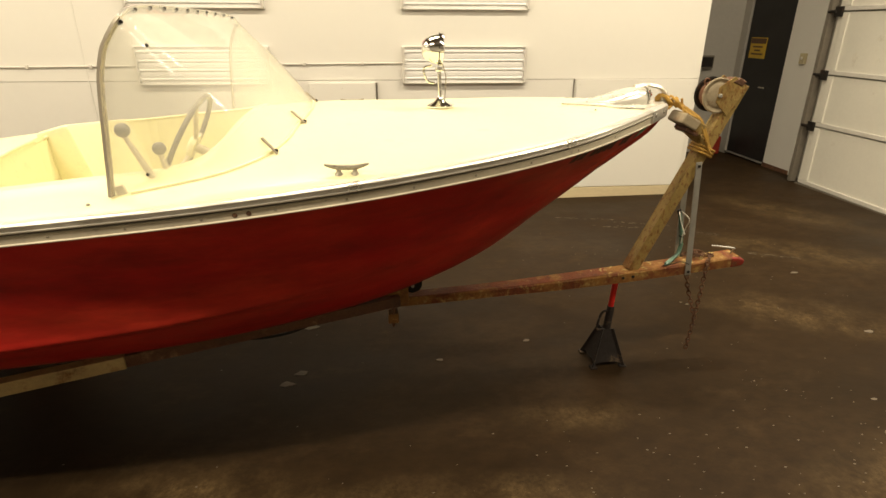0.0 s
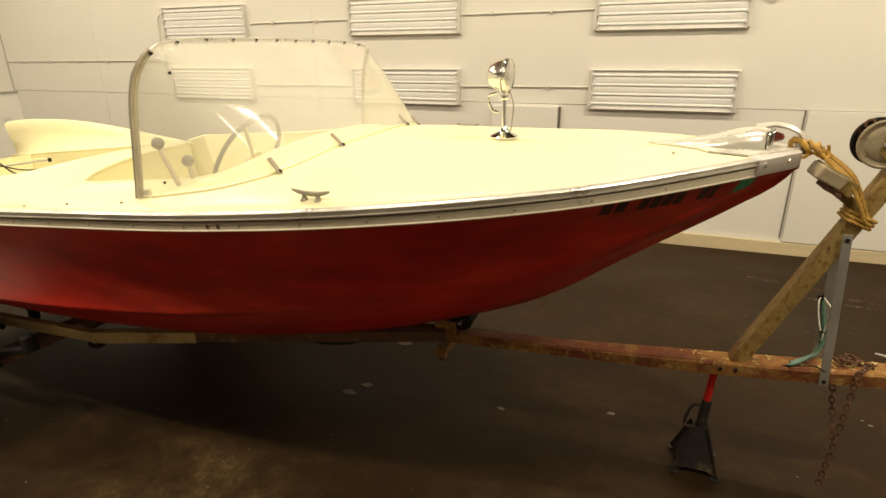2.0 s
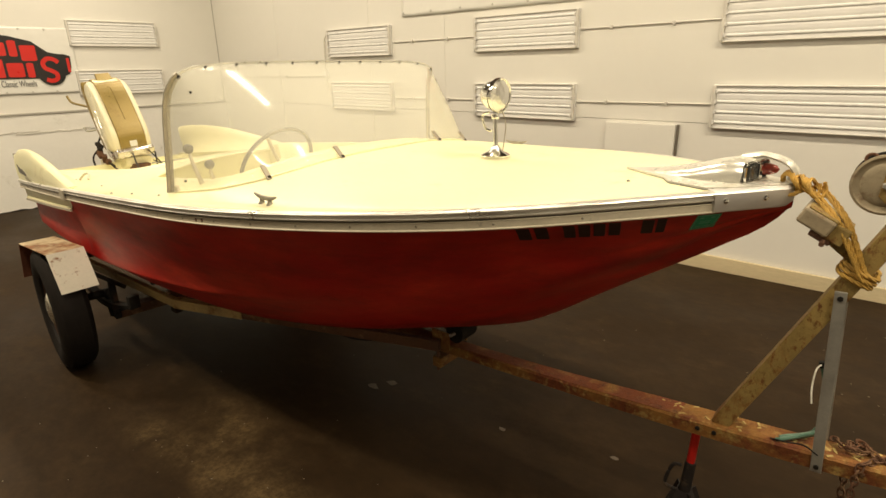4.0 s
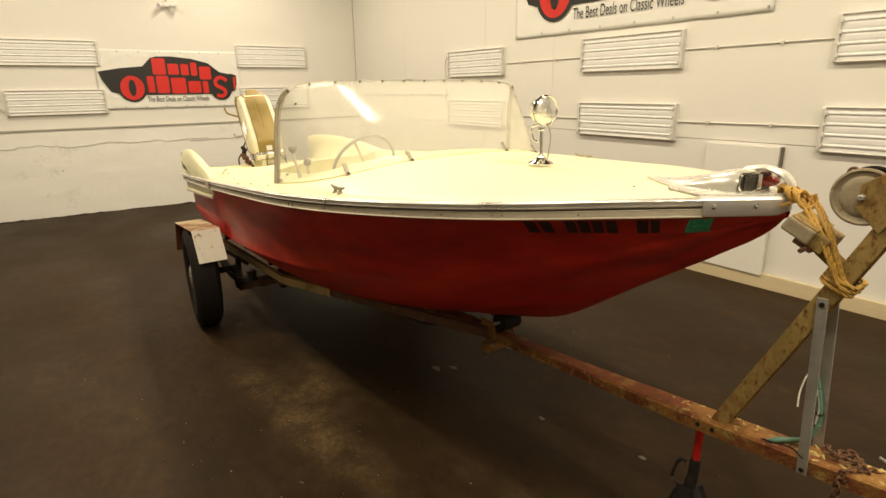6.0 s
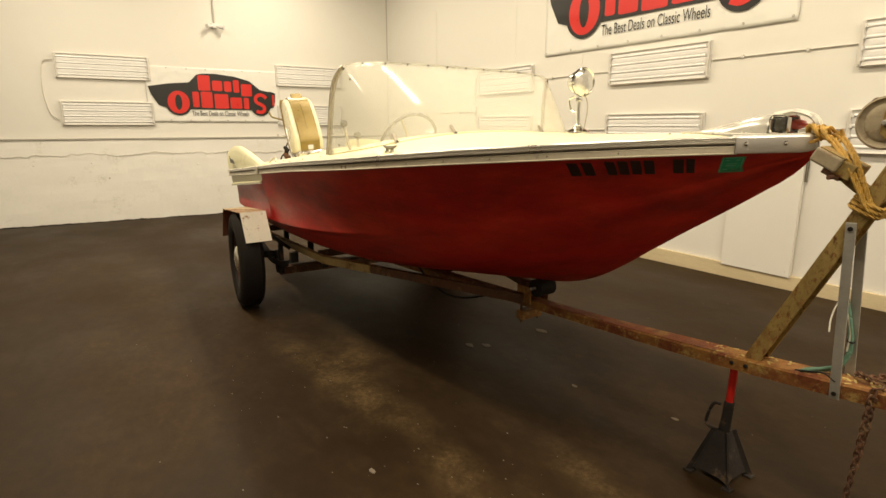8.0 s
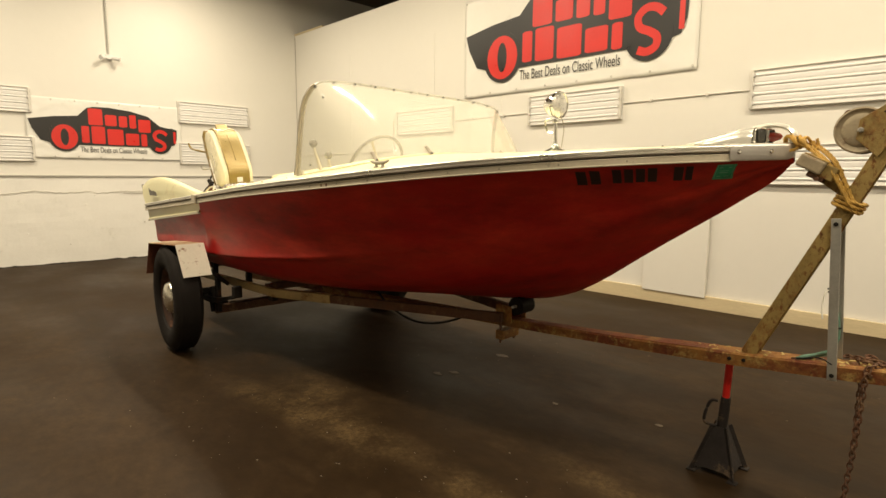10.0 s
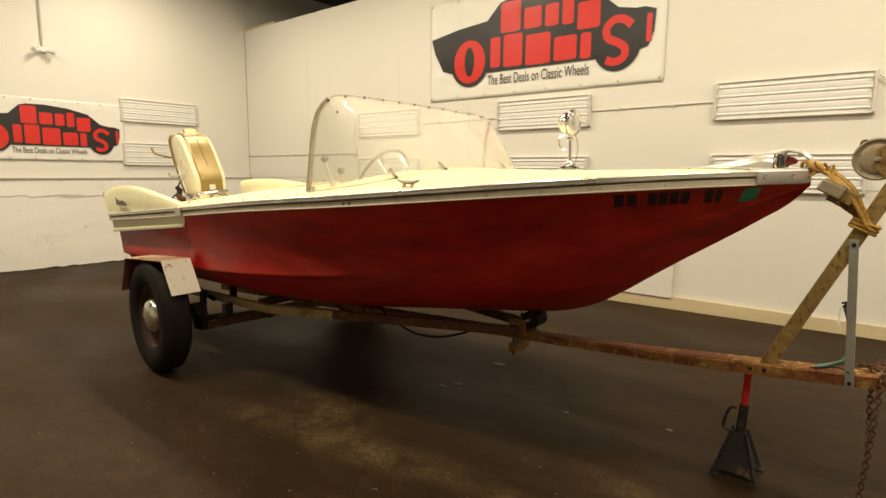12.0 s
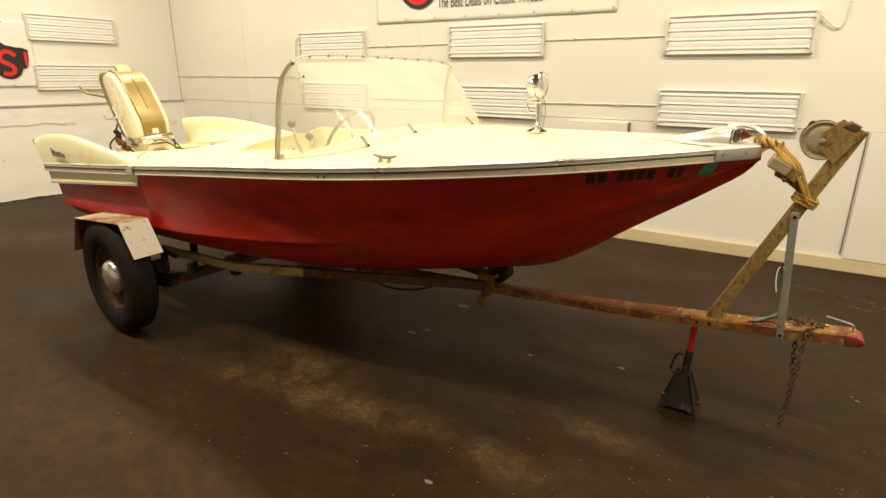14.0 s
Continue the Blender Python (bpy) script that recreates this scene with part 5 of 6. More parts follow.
part("steering_cable", tube([(-3.40, -0.40, 1.06), (-3.5, -0.36, 1.10), (-3.7, -0.30, 1.14), (-4.1, -0.15, 1.16), (-4.35, -0.05, 1.12)], 0.005), BLACK, boat)
# An unidentified dark shape in the well, built as a plain block.
well_box = part("dark_block", box(-3.64, -3.50, -0.06, 0.06, 1.00, 1.055, 0.008), GREASE, boat, "dark block in the motor well")
part("lead", tube([(-3.62, 0.02, 1.05), (-3.75, 0.06, 1.075), (-3.95, 0.03, 1.06), (-4.2, 0.03, 1.08)], 0.004, 6), GREASE, well_box)

# ---- outboard motor on the transom ----
motor = thing("outboard_motor", "cream and gold vintage outboard motor, tilted on the transom", "outboard motor", BERTH)
# the powerhead is swung to starboard on its swivel
SWING = Matrix.Translation((-4.352, -0.035, 1.272)) @ pose(0, 0, 0, 0, 0, -7) @ pose(0, 0, 0, 4, 0, 0) @ Matrix.Translation((4.335, 0, -1.25))


def swung(ob):
    ob.matrix_basis = SWING
    return ob


side = [(-4.79, 1.59), (-4.76, 1.635), (-4.67, 1.655), (-4.57, 1.615), (-4.475, 1.50), (-4.39, 1.36), (-4.338, 1.255), (-4.342, 1.15), (-4.37, 1.125), (-4.46, 1.115), (-4.55, 1.122), (-4.60, 1.16), (-4.68, 1.30), (-4.755, 1.45)]
bm = bmesh.new()
rows = []
cx, cz = -4.55, 1.40
for y, k in ((-0.136, 0.88), (-0.130, 0.94), (-0.114, 0.98), (-0.09, 1.0), (0, 1.004), (0.09, 1.0), (0.114, 0.98), (0.130, 0.94), (0.136, 0.88)):
    rows.append([bm.verts.new((cx + (p.x - cx) * k, y, cz + (p.z - cz) * k)) for p in smooth_path([(a, 0, b) for a, b in side + side[:1]], 3)[:-1]])
n = len(rows[0])
for a, b in zip(rows, rows[1:]):
    for k in range(n):
        bm.faces.new((a[k], a[(k + 1) % n], b[(k + 1) % n], b[k]))
bm.faces.new(rows[0])
bm.faces.new(rows[-1])
cowl = swung(part("cowl", bm, MOTOR_WHITE, motor, "cream engine cowl", smooth=True))
front = smooth_path([(-4.74, 0, 1.648), (-4.67, 0, 1.662), (-4.566, 0, 1.621), (-4.468, 0, 1.505), (-4.383, 0, 1.363), (-4.334, 0, 1.262), (-4.334, 0, 1.20), (-4.336, 0, 1.150)], 4)
part("gold_stripe", sweep(front, [(-0.096, -0.014), (0.096, -0.014), (0.096, 0.002), (0.090, 0.006), (-0.090, 0.006), (-0.096, 0.002)], up=(0.7, 0, 0.7)), GOLD, cowl, "gold stripe down the cowl", smooth=False)
part("stripe_rib", sweep(front[9:17], [(-0.004, 0.004), (0.004, 0.004), (0.003, 0.012), (-0.003, 0.012)], up=(0.7, 0, 0.7)), GOLD, cowl)
catch_plate = prism([(-0.014, 0.0), (0.016, 0.0), (0.010, 0.088), (-0.010, 0.092)], -0.060, 0.060, 0.006)
for v in catch_plate.verts:
    v.co.y *= 1 - 1.8 * max(0.0, v.co.z)
part("top_catch", turned(catch_plate, Matrix.Translation((-4.628, 0, 1.636)) @ pose(0, 0, 0, 0, -42, 0)), GOLD, cowl, "gold lid catch", smooth=False)
part("name_plate", turned(box(-0.004, 0.004, -0.042, 0.042, -0.007, 0.007, 0.001), Matrix.Translation((-4.345, 0.0, 1.292)) @ pose(0, 0, 0, 0, -24, 0)), GREASE, cowl)
part("badge", turned(box(-0.003, 0.003, -0.026, 0.026, -0.022, 0.022, 0.002), Matrix.Translation((-4.327, 0.0, 1.185))), FIX_WHITE, cowl, "white badge")
back = [(-4.77, 1.655), (-4.825, 1.60), (-4.785, 1.445), (-4.705, 1.29), (-4.615, 1.135), (-4.575, 1.135), (-4.655, 1.30), (-4.728, 1.45), (-4.765, 1.585)]
part("rear_band", prism(back, -0.142, 0.142, 0.008), GOLD, cowl, "gold rear band")
for x, z in ((-4.60, 1.42), (-4.585, 1.385), (-4.565, 1.36), (-4.55, 1.33)):
    part("script", turned(box(-0.018, 0.018, -0.002, 0.002, -0.005, 0.005, 0.001), Matrix.Translation((x, -0.1365, z)) @ pose(0, 0, 0, 0, 55, 0)), CHROME, cowl)
chin = [(-4.326, 1.158), (-4.298, 1.138), (-4.312, 1.086), (-4.44, 1.062), (-4.58, 1.070), (-4.622, 1.125), (-4.57, 1.142), (-4.46, 1.126)]
part("chrome_chin", prism(chin, -0.134, 0.134, 0.012), CHIN, cowl, "chrome chin band", smooth=True)
part("side_flash", turned(box(-0.009, 0.009, -0.004, 0.004, -0.14, 0.15, 0.003), Matrix.Translation((-4.622, -0.137, 1.245)) @ pose(0, 0, 0, 0, -28, 0)), ALU_BRIGHT, cowl, "chrome flash along the cowl")
part("lower_pan", prism([(-4.36, 1.10), (-4.62, 1.075), (-4.70, 1.02), (-4.55, 0.97), (-4.38, 1.03)], -0.10, 0.10, 0.015), MOTOR_WHITE, motor, "cream lower pan", smooth=True)
part("clamp_bracket", box(-4.78, -4.58, -0.14, 0.14, 0.86, 1.06, 0.012), MOTOR_WHITE, motor, "cream transom clamp")
for s in (-1, 1):
    k = part("clamp_screw", rod((-4.58, s * 0.09, 1.0), (-4.50, s * 0.09, 1.0), 0.009), GALV, motor)
    part("clamp_handle", rod((-4.50, s * 0.09 - 0.04, 0.99), (-4.50, s * 0.09 + 0.04, 1.01), 0.005), GALV, k)
part("drive_leg", prism([(-4.66, 1.10), (-4.82, 1.06), (-5.06, 0.50), (-4.98, 0.46), (-4.80, 0.62)], -0.05, 0.05, 0.015), MOTOR_WHITE, motor, smooth=True)
gear = part("gear_case", lathe([(0.005, -0.16), (0.035, -0.10), (0.045, 0.0), (0.04, 0.10), (0.02, 0.15)], 16, Matrix.Translation((-5.0, 0, 0.44)) @ pose(0, 0, 0, 0, 75, 0)), MOTOR_WHITE, motor, smooth=True)
for k in range(3):
    part("propeller_blade", turned(box(-0.03, 0.03, -0.003, 0.003, 0.03, 0.12, 0.002), Matrix.Translation((-5.13, 0, 0.40)) @ pose(0, 0, 0, 0, 75, 0) @ pose(0, 0, 0, 0, 0, 120 * k) @ pose(0, 0, 0, 90, 0, 25)), ALU, gear)
part("tilt_handle", tube([(-4.78, -0.06, 1.462), (-4.88, -0.085, 1.465), (-4.968, -0.10, 1.476), (-5.075, -0.145, 1.500), (-5.105, -0.158, 1.530), (-5.118, -0.162, 1.556)], 0.009), GOLD, motor, "gold tilt handle", smooth=True)
for pts, r in ((((-4.74, -0.11, 1.25), (-4.70, -0.16, 1.17), (-4.62, -0.17, 1.09), (-4.50, -0.14, 1.03)), 0.007), (((-4.70, -0.10, 1.20), (-4.64, -0.17, 1.12), (-4.52, -0.16, 1.05), (-4.3, -0.2, 1.03)), 0.006),
               (((-4.70, -0.15, 1.16), (-4.76, -0.19, 1.08), (-4.70, -0.2, 0.98)), 0.007), (((-4.30, 0.05, 1.15), (-4.22, 0.06, 1.10), (-4.16, 0.1, 1.02), (-4.0, 0.12, 0.98)), 0.005)):
    part("hose", tube(pts, r), GREASE, motor, "grimy dark hose")
random.seed(31)
for x, y, z, a, b in ((-4.66, -0.165, 1.145, 0.030, 0.022), (-4.64, -0.175, 1.115, 0.022, 0.030), (-4.60, -0.165, 1.085, 0.034, 0.018), (-4.57, -0.155, 1.060, 0.020, 0.016), (-4.68, -0.160, 1.185, 0.014, 0.026)):
    part("linkage_block", turned(box(-a, a, -0.018, 0.018, -b, b, 0.006), Matrix.Translation((x, y, z)) @ pose(0, 0, 0, 0, random.uniform(-60, -20), random.uniform(-20, 20))), RUST_DARK if x > -4.65 else GREASE, motor, "greasy brown linkage")
bracket = part("side_latch", tube([(-4.64, -0.16, 1.31), (-4.69, -0.215, 1.30), (-4.71, -0.225, 1.325)], 0.008), GALV, motor)
part("shift_linkage", box(-4.44, -4.32, -0.06, 0.06, 1.00, 1.045, 0.008), RUST_DARK, motor)
link = part("steering_rod", rod((-4.30, 0.06, 1.045), (-3.98, 0.22, 1.085), 0.0055, seg=8), GALV, motor, "thin steering rod")
part("rod_end", lathe([(0.010, -0.012), (0.010, 0.012)], 8, Matrix.Translation((-3.98, 0.22, 1.085))), GREASE, link)
part("tiller_pin", rod((-4.305, 0.10, 1.02), (-4.305, 0.10, 1.13), 0.006, seg=8), GREASE, motor)

# ---- the trailer: x forward, y to port, z up, on a frame of its own ----
trailer = thing("boat_trailer", "rusty single-axle boat trailer with a winch post", "trailer", HITCHED)


def tz(x):
    """Middle height of the tongue beam, which sweeps up towards the coupler."""
    q = max(x, -1.2)
    return 0.5299 + 0.0928 * q + 0.0204 * q * q + 0.044 * (x - q)


def tongue_line(x0, x1, lift, n=18):
    return [Vector((x, -0.005, tz(x) + lift)) for x in np.linspace(x0, x1, n)]


TH, TW = 0.026, 0.051
beam = part("tongue", sweep(tongue_line(-4.3, 0.47, 0, 28), [(-TW, -TH), (-TW, TH - 0.007), (-TW + 0.007, TH), (TW - 0.007, TH), (TW, TH - 0.007), (TW, -TH), (TW - 0.006, -TH), (TW - 0.006, TH - 0.008), (-TW + 0.006, TH - 0.008), (-TW + 0.006, -TH)], scale=lambda f_: 0.80 + 0.20 * max(0.0, min(1.0, (f_ - 0.74) / 0.12))), RUST, trailer, "rusty tongue beam with flaking paint")
part("tongue_top", sweep([p + Vector((0, 0, -0.005 * max(0.0, min(1.0, (-0.20 - p.x) / 0.57)))) for p in tongue_line(-1.35, -0.22, TH + 0.001)], [(-0.033, -0.008), (-0.033, 0.001), (0.033, 0.001), (0.033, -0.008)], scale=lambda f_: 1.0 + 0.28 * max(0.0, min(1.0, (f_ - 0.45) / 0.5))), RUST_RED, beam, "red oxide paint along the top")
random.seed(23)
for k in range(46):
    x, y = random.uniform(-0.30, 0.42), random.uniform(-0.046, 0.036)
    p = Vector((x, y, tz(x) + TH))
    part("paint_flake", turned(box(-random.uniform(0.004, 0.013), random.uniform(0.004, 0.013), -0.003, 0.004, -0.001, random.uniform(0.001, 0.003)), Matrix.Translation(p) @ pose(0, 0, 0, random.uniform(-10, 10), -4, random.uniform(0, 180))), FLAKE, beam)
part("coupler", prism([(0.425, tz(0.4) - 0.028), (0.425, tz(0.4) + 0.029), (0.46, tz(0.4) + 0.029), (0.490, tz(0.4) + 0.020), (0.502, tz(0.4) + 0.003), (0.490, tz(0.4) - 0.018)], -0.060, 0.050, 0.009), COUPLER_RED, trailer, "red painted coupler", smooth=True)
part("coupler_lever", tube([(0.455, 0.0, tz(0.455) + 0.027), (0.452, -0.02, 0.628), (0.440, -0.035, 0.642), (0.40, -0.01, 0.642), (0.355, 0.022, 0.638)], 0.0042), GALV, trailer, "bare steel lever")
for x in (-0.150, -0.098, 0.30):
    p = Vector((x, -0.0558, tz(x) + 0.001))
    part("bolt", lathe([(0.008, 0), (0.008, 0.004), (0.005, 0.005)], 6, along(p, p + Vector((0, -1, 0)))), GREASE if x < 0 else RUST_DARK, beam)
# winch post: an open channel
F, T = Vector((-0.092, 0, tz(-0.092) + 0.022)), Vector((0.322, 0, 1.452))
post = part("winch_post", channel(F, T, 0.052, 0.070, 0.006, 1), RUST_POST, trailer, "rusty yellow-brown channel post")
part("post_web", bar(F + Vector((0.008, 0, -0.004)), T, 0.004, 0.056, 0.001), RUST_POST, post)
for s in (-1, 1):
    br = part("brace", bar((0.193, s * 0.058 - 0.004, tz(0.19) - 0.03), (0.157, s * 0.046 - 0.002, 1.10), 0.030, 0.006, 0.002), GALV, trailer, "grey galvanised strap brace")
    for z in (0.537, 1.080):
        q = (z - 0.52) / 0.58
        p = Vector((0.193 - 0.036 * q, s * (0.0615 - 0.012 * q) - 0.004 + 0.002 * q, z))
        part("bolt_head", lathe([(0.008, 0), (0.008, 0.004), (0.006, 0.005)], 6, along(p, p + Vector((0, s, 0)))), GREASE, br)
# winch
C = Vector((0.200, 0.018, 1.404))
winch = part("winch", rod(C + Vector((0, -0.05, 0)), C + Vector((0, 0.03, 0)), 0.035, seg=18), RUST_DARK, trailer, "old rusty hand winch")
for y in (-0.055, 0.012):
    part("drum_flange", lathe([(0.020, 0.0), (0.074, 0.0), (0.079, 0.003), (0.079, 0.008), (0.073, 0.010), (0.068, 0.005), (0.057, 0.004), (0.052, 0.008), (0.038, 0.010), (0.02, 0.012)], 36, along(C + Vector((0, y + 0.005, 0)), C + Vector((0, y - 1, 0)))), WINCH_GREY if y < 0 else GREASE, winch, "grey drum flange", smooth=True)
part("axle_bolt", lathe([(0.010, 0), (0.010, 0.010), (0.006, 0.014)], 6, along(C + Vector((0, -0.062, 0)), C + Vector((0, -1, 0)))), GALV, winch)
part("rope_on_drum", lathe([(0.036, -0.045), (0.060, -0.043), (0.064, -0.02), (0.060, 0.004), (0.036, 0.006)], 20, along(C, C + Vector((0, 1, 0)))), RUST_DARK, winch)
d = (T - F).normalized()
u = Vector((d.z, 0, -d.x))
plate = [C + Vector((-0.012, 0, -0.030)), C + Vector((-0.006, 0, 0.036)), T + Vector((-0.060, 0, 0.035)), T + Vector((0.012, 0, -0.010)), T + Vector((-0.070, 0, -0.140))]
for y in (-0.046, 0.040):
    part("side_plate", prism([(p.x, p.z) for p in plate], y, y + 0.006, 0.0015), RUST_POST, winch, "rusty triangular side plate")
part("ratchet_pawl", torus(0.013, 0.004, Matrix.Translation((0.157, 0.0, 1.463)) @ pose(0, 0, 0, 90, 0, 0), 14, 6), RUST_DARK, winch)
part("crank_stub", prism([(T.x - 0.07, T.z + 0.01), (T.x - 0.035, T.z + 0.03), (T.x + 0.0, T.z + 0.012), (T.x - 0.02, T.z - 0.01)], -0.05, 0.05, 0.006), RUST_DARK, winch)
# bow stop
stop = part("bow_stop", bar((0.21, 0, 1.160), (0.085, 0, 1.255), 0.034, 0.045, 0.004), RUST_POST, trailer, "steel bow stop with a worn block")
SM = Matrix.Translation((0.068, 0, 1.290)) @ pose(0, 0, 0, 0, 27, 0)
block = part("block", turned(box(-0.044, 0.044, -0.074, 0.060, -0.023, 0.025, 0.007), SM), STOP_GREY, stop, "worn tan stop block")
part("cap_plate", turned(box(-0.038, 0.044, -0.068, 0.054, 0.025, 0.029, 0.002), SM), RUST_POST, block, "rusty plate on the block")
part("base", turned(box(0.004, 0.062, -0.060, 0.046, -0.042, -0.0235, 0.003), SM), RUST_DARK, stop)
part("bracket", turned(box(0.030, 0.085, -0.062, 0.054, -0.028, 0.022, 0.004), SM), RUST_POST, stop)
part("pin", rod(SM @ Vector((0.045, -0.094, -0.036)), SM @ Vector((0.045, 0.086, -0.036)), 0.007), RUST_DARK, stop)

# roller under the forefoot
roller = part("keel_roller", rod((-1.215, -0.055, 0.548), (-1.215, 0.055, 0.548), 0.048, seg=20), RUBBER, trailer, "black rubber keel roller", smooth=True)
part("pin", rod((-1.215, -0.085, 0.548), (-1.215, 0.085, 0.548), 0.008), GALV, roller)
for s in (-1, 1):
    part("ear", box(-1.34, -1.235, s * 0.066 - 0.004, s * 0.066 + 0.004, tz(-1.3) + 0.01, tz(-1.3) + 0.10, 0.002), RUST, roller)
yoke = part("frame_clamp", box(-1.335, -1.285, -0.075, 0.075, tz(-1.3) - 0.095, tz(-1.3) - 0.045, 0.004), RUST, trailer, "bolted clamp where the side rails meet")
for s in (-1, 1):
    part("bolt", rod((-1.31, s * 0.062, tz(-1.3) - 0.115), (-1.31, s * 0.062, tz(-1.3) + 0.05), 0.007, seg=8), RUST_DARK, yoke)

# side rails, axle, springs
AX = -3.58
for s in (-1, 1):
    a, b, c = Vector((-1.28, s * 0.085, tz(-1.28) + 0.035)), Vector((-2.86, s * 0.57, 0.448)), Vector((-4.25, s * 0.62, 0.452))
    q = a + (b - a) * 0.70
    # The front length takes a darker colour than the middle and rear.
    r = part("side_rail", bar(a, q, 0.052, 0.035, 0.003), RUST_DARK, trailer, "rusty angled side rail, darker along its front length")
    part("middle_rail", bar(q, b, 0.055, 0.050, 0.003), RAIL_TAN, r, "worn tan paint")
    part("rear_rail", bar(b, c, 0.052, 0.035, 0.003), RAIL_TAN, r, "worn tan paint")
    part("knee", box(-2.89, -2.83, s * 0.57 - 0.022, s * 0.57 + 0.022, 0.392, 0.422, 0.004), GREASE, r)
    sp = part("leaf_spring", sweep(smooth_path([(-3.98, s * 0.70, 0.40), (-3.76, s * 0.70, 0.345), (AX, s * 0.70, 0.325), (-3.34, s * 0.70, 0.345), (-3.12, s * 0.70, 0.40)], 5), [(-0.025, -0.012), (0.025, -0.012), (0.025, 0.012), (-0.025, 0.012)]), GREASE, trailer, "greasy leaf spring")
    part("second_leaf", sweep(smooth_path([(-3.78, s * 0.70, 0.325), (AX, s * 0.70, 0.302), (-3.32, s * 0.70, 0.325)], 4), [(-0.024, -0.008), (0.024, -0.008), (0.024, 0.008), (-0.024, 0.008)]), GREASE, sp)
    for x in (-3.98, -3.12):
        part("shackle", box(x - 0.02, x + 0.02, s * 0.70 - 0.03, s * 0.70 + 0.03, 0.39, 0.47, 0.004), GREASE, sp)
    part("bunk", bar((-4.2, s * 0.42, 0.53), (-3.35, s * 0.42, 0.53), 0.03, 0.09, 0.006), GREASE, trailer, "dark carpeted bunk board")
    for x in (-4.1, -3.5):
        part("bunk_post", bar((x, s * 0.42, 0.36), (x, s * 0.42, 0.516), 0.04, 0.04, 0.003), GREASE, trailer)
    part("fender_bracket", bar((AX + 0.20, s * 0.64, 0.44), (AX + 0.20, s * 0.84, 0.62), 0.025, 0.025, 0.003), GREASE, trailer)
    part("fender_post", bar((-3.42, s * 0.70, 0.24), (-3.42, s * 0.70, 0.50), 0.045, 0.03, 0.004), GREASE, trailer)
for q in (-1, 1):
    part("stub_axle", rod((AX, q * 0.64, 0.372), (AX, q * 0.88, 0.372), 0.026), GREASE, trailer, "black greasy stub axle", smooth=True)
    part("axle_drop", bar((AX + 0.06, q * 0.68, 0.22), (AX + 0.01, q * 0.68, 0.40), 0.07, 0.05, 0.005), GREASE, trailer)
part("axle_beam", bar((AX + 0.08, -0.70, 0.245), (AX + 0.20, 0.70, 0.245), 0.062, 0.085, 0.006), RUST_DARK, trailer, "dropped axle beam, dark with rust and grease")
for x in (-2.95, -4.2):
    part("cross_member", bar((x, -0.57, 0.470), (x, 0.57, 0.470), 0.05, 0.04, 0.004), RUST_DARK, trailer)


def wheel_unit(s):
    """A wheel: local z points outboard."""
    m = Matrix.Translation((AX, s * 0.930, 0.360 + (0 if s < 0 else -0.018))) @ pose(0, 0, 0, 0, 0, 7 * s) @ Matrix.Rotation(radians(90 if s < 0 else -90), 4, "X")
    tyre = [(0.225, -0.060), (0.250, -0.071), (0.30, -0.077), (0.345, -0.071), (0.366, -0.059), (0.378, -0.048), (0.382, -0.030), (0.384, 0.0), (0.382, 0.030), (0.378, 0.048), (0.366, 0.059), (0.345, 0.071), (0.30, 0.077), (0.250, 0.071), (0.225, 0.060), (0.218, 0.045), (0.218, -0.045)]
    tyre = [(r, h * 1.2) for r, h in tyre]
    bm = bmesh.new()
    seg = 56
    rings = []
    for k in range(seg):
        a = 2 * math.pi * k / seg
        rings.append([bm.verts.new(((r - (0.006 if abs(abs(h) - 0.036) < 0.001 else 0)) * math.cos(a), (r - (0.006 if abs(abs(h) - 0.036) < 0.001 else 0)) * math.sin(a), h)) for r, h in tyre])
    n = len(tyre)
    for k in range(seg):
        for j in range(n):
            bm.faces.new((rings[k][j], rings[(k + 1) % seg][j], rings[(k + 1) % seg][(j + 1) % n], rings[k][(j + 1) % n]))
    w = part("wheel", turned(bm, m), RUBBER, trailer, "worn black tyre on a rusty rim", smooth=True)
    part("rim", lathe([(0.217, -0.05), (0.222, 0.054), (0.214, 0.060), (0.200, 0.050), (0.188, 0.022), (0.150, 0.018), (0.110, 0.034), (0.085, 0.030)], 36, m), RIM_BROWN, w, "rusty brown rim", smooth=True)
    part("hub_cap", lathe([(0.113, 0.028), (0.112, 0.046), (0.100, 0.068), (0.070, 0.082), (0.030, 0.088), (0.001, 0.089)], 28, m), HUB_PAINT, w, "dull bright metal hub cap", smooth=True)
    for k in range(5):
        a = 2 * math.pi * k / 5
        part("wheel_nut", lathe([(0.011, 0.016), (0.011, 0.034), (0.006, 0.038)], 6, m @ Matrix.Translation((0.128 * math.cos(a), 0.128 * math.sin(a), 0))), RUST_DARK, w)


wheel_unit(-1)
wheel_unit(1)


for s in (-1, 1):
    y0, y1 = s * 1.015, s * 0.825
    lo, hi = min(y0, y1), max(y0, y1)
    f = part("fender", prism([(AX - 0.265, 0.736), (AX + 0.25, 0.766), (AX + 0.248, 0.761), (AX - 0.262, 0.731)], lo, hi), FENDER_RUST, trailer, "folded steel mudguard, rust showing through white paint")
    part("front_flap", prism([(AX + 0.25, 0.766), (AX + 0.365, 0.557), (AX + 0.361, 0.555), (AX + 0.246, 0.763)], lo, hi), FENDER_WHITE, f, "chipped white front plate")
    part("rear_flap", prism([(AX - 0.265, 0.736), (AX - 0.355, 0.495), (AX - 0.351, 0.493), (AX - 0.261, 0.733)], lo, hi), FENDER_DARK, f, "rusted rear plate")

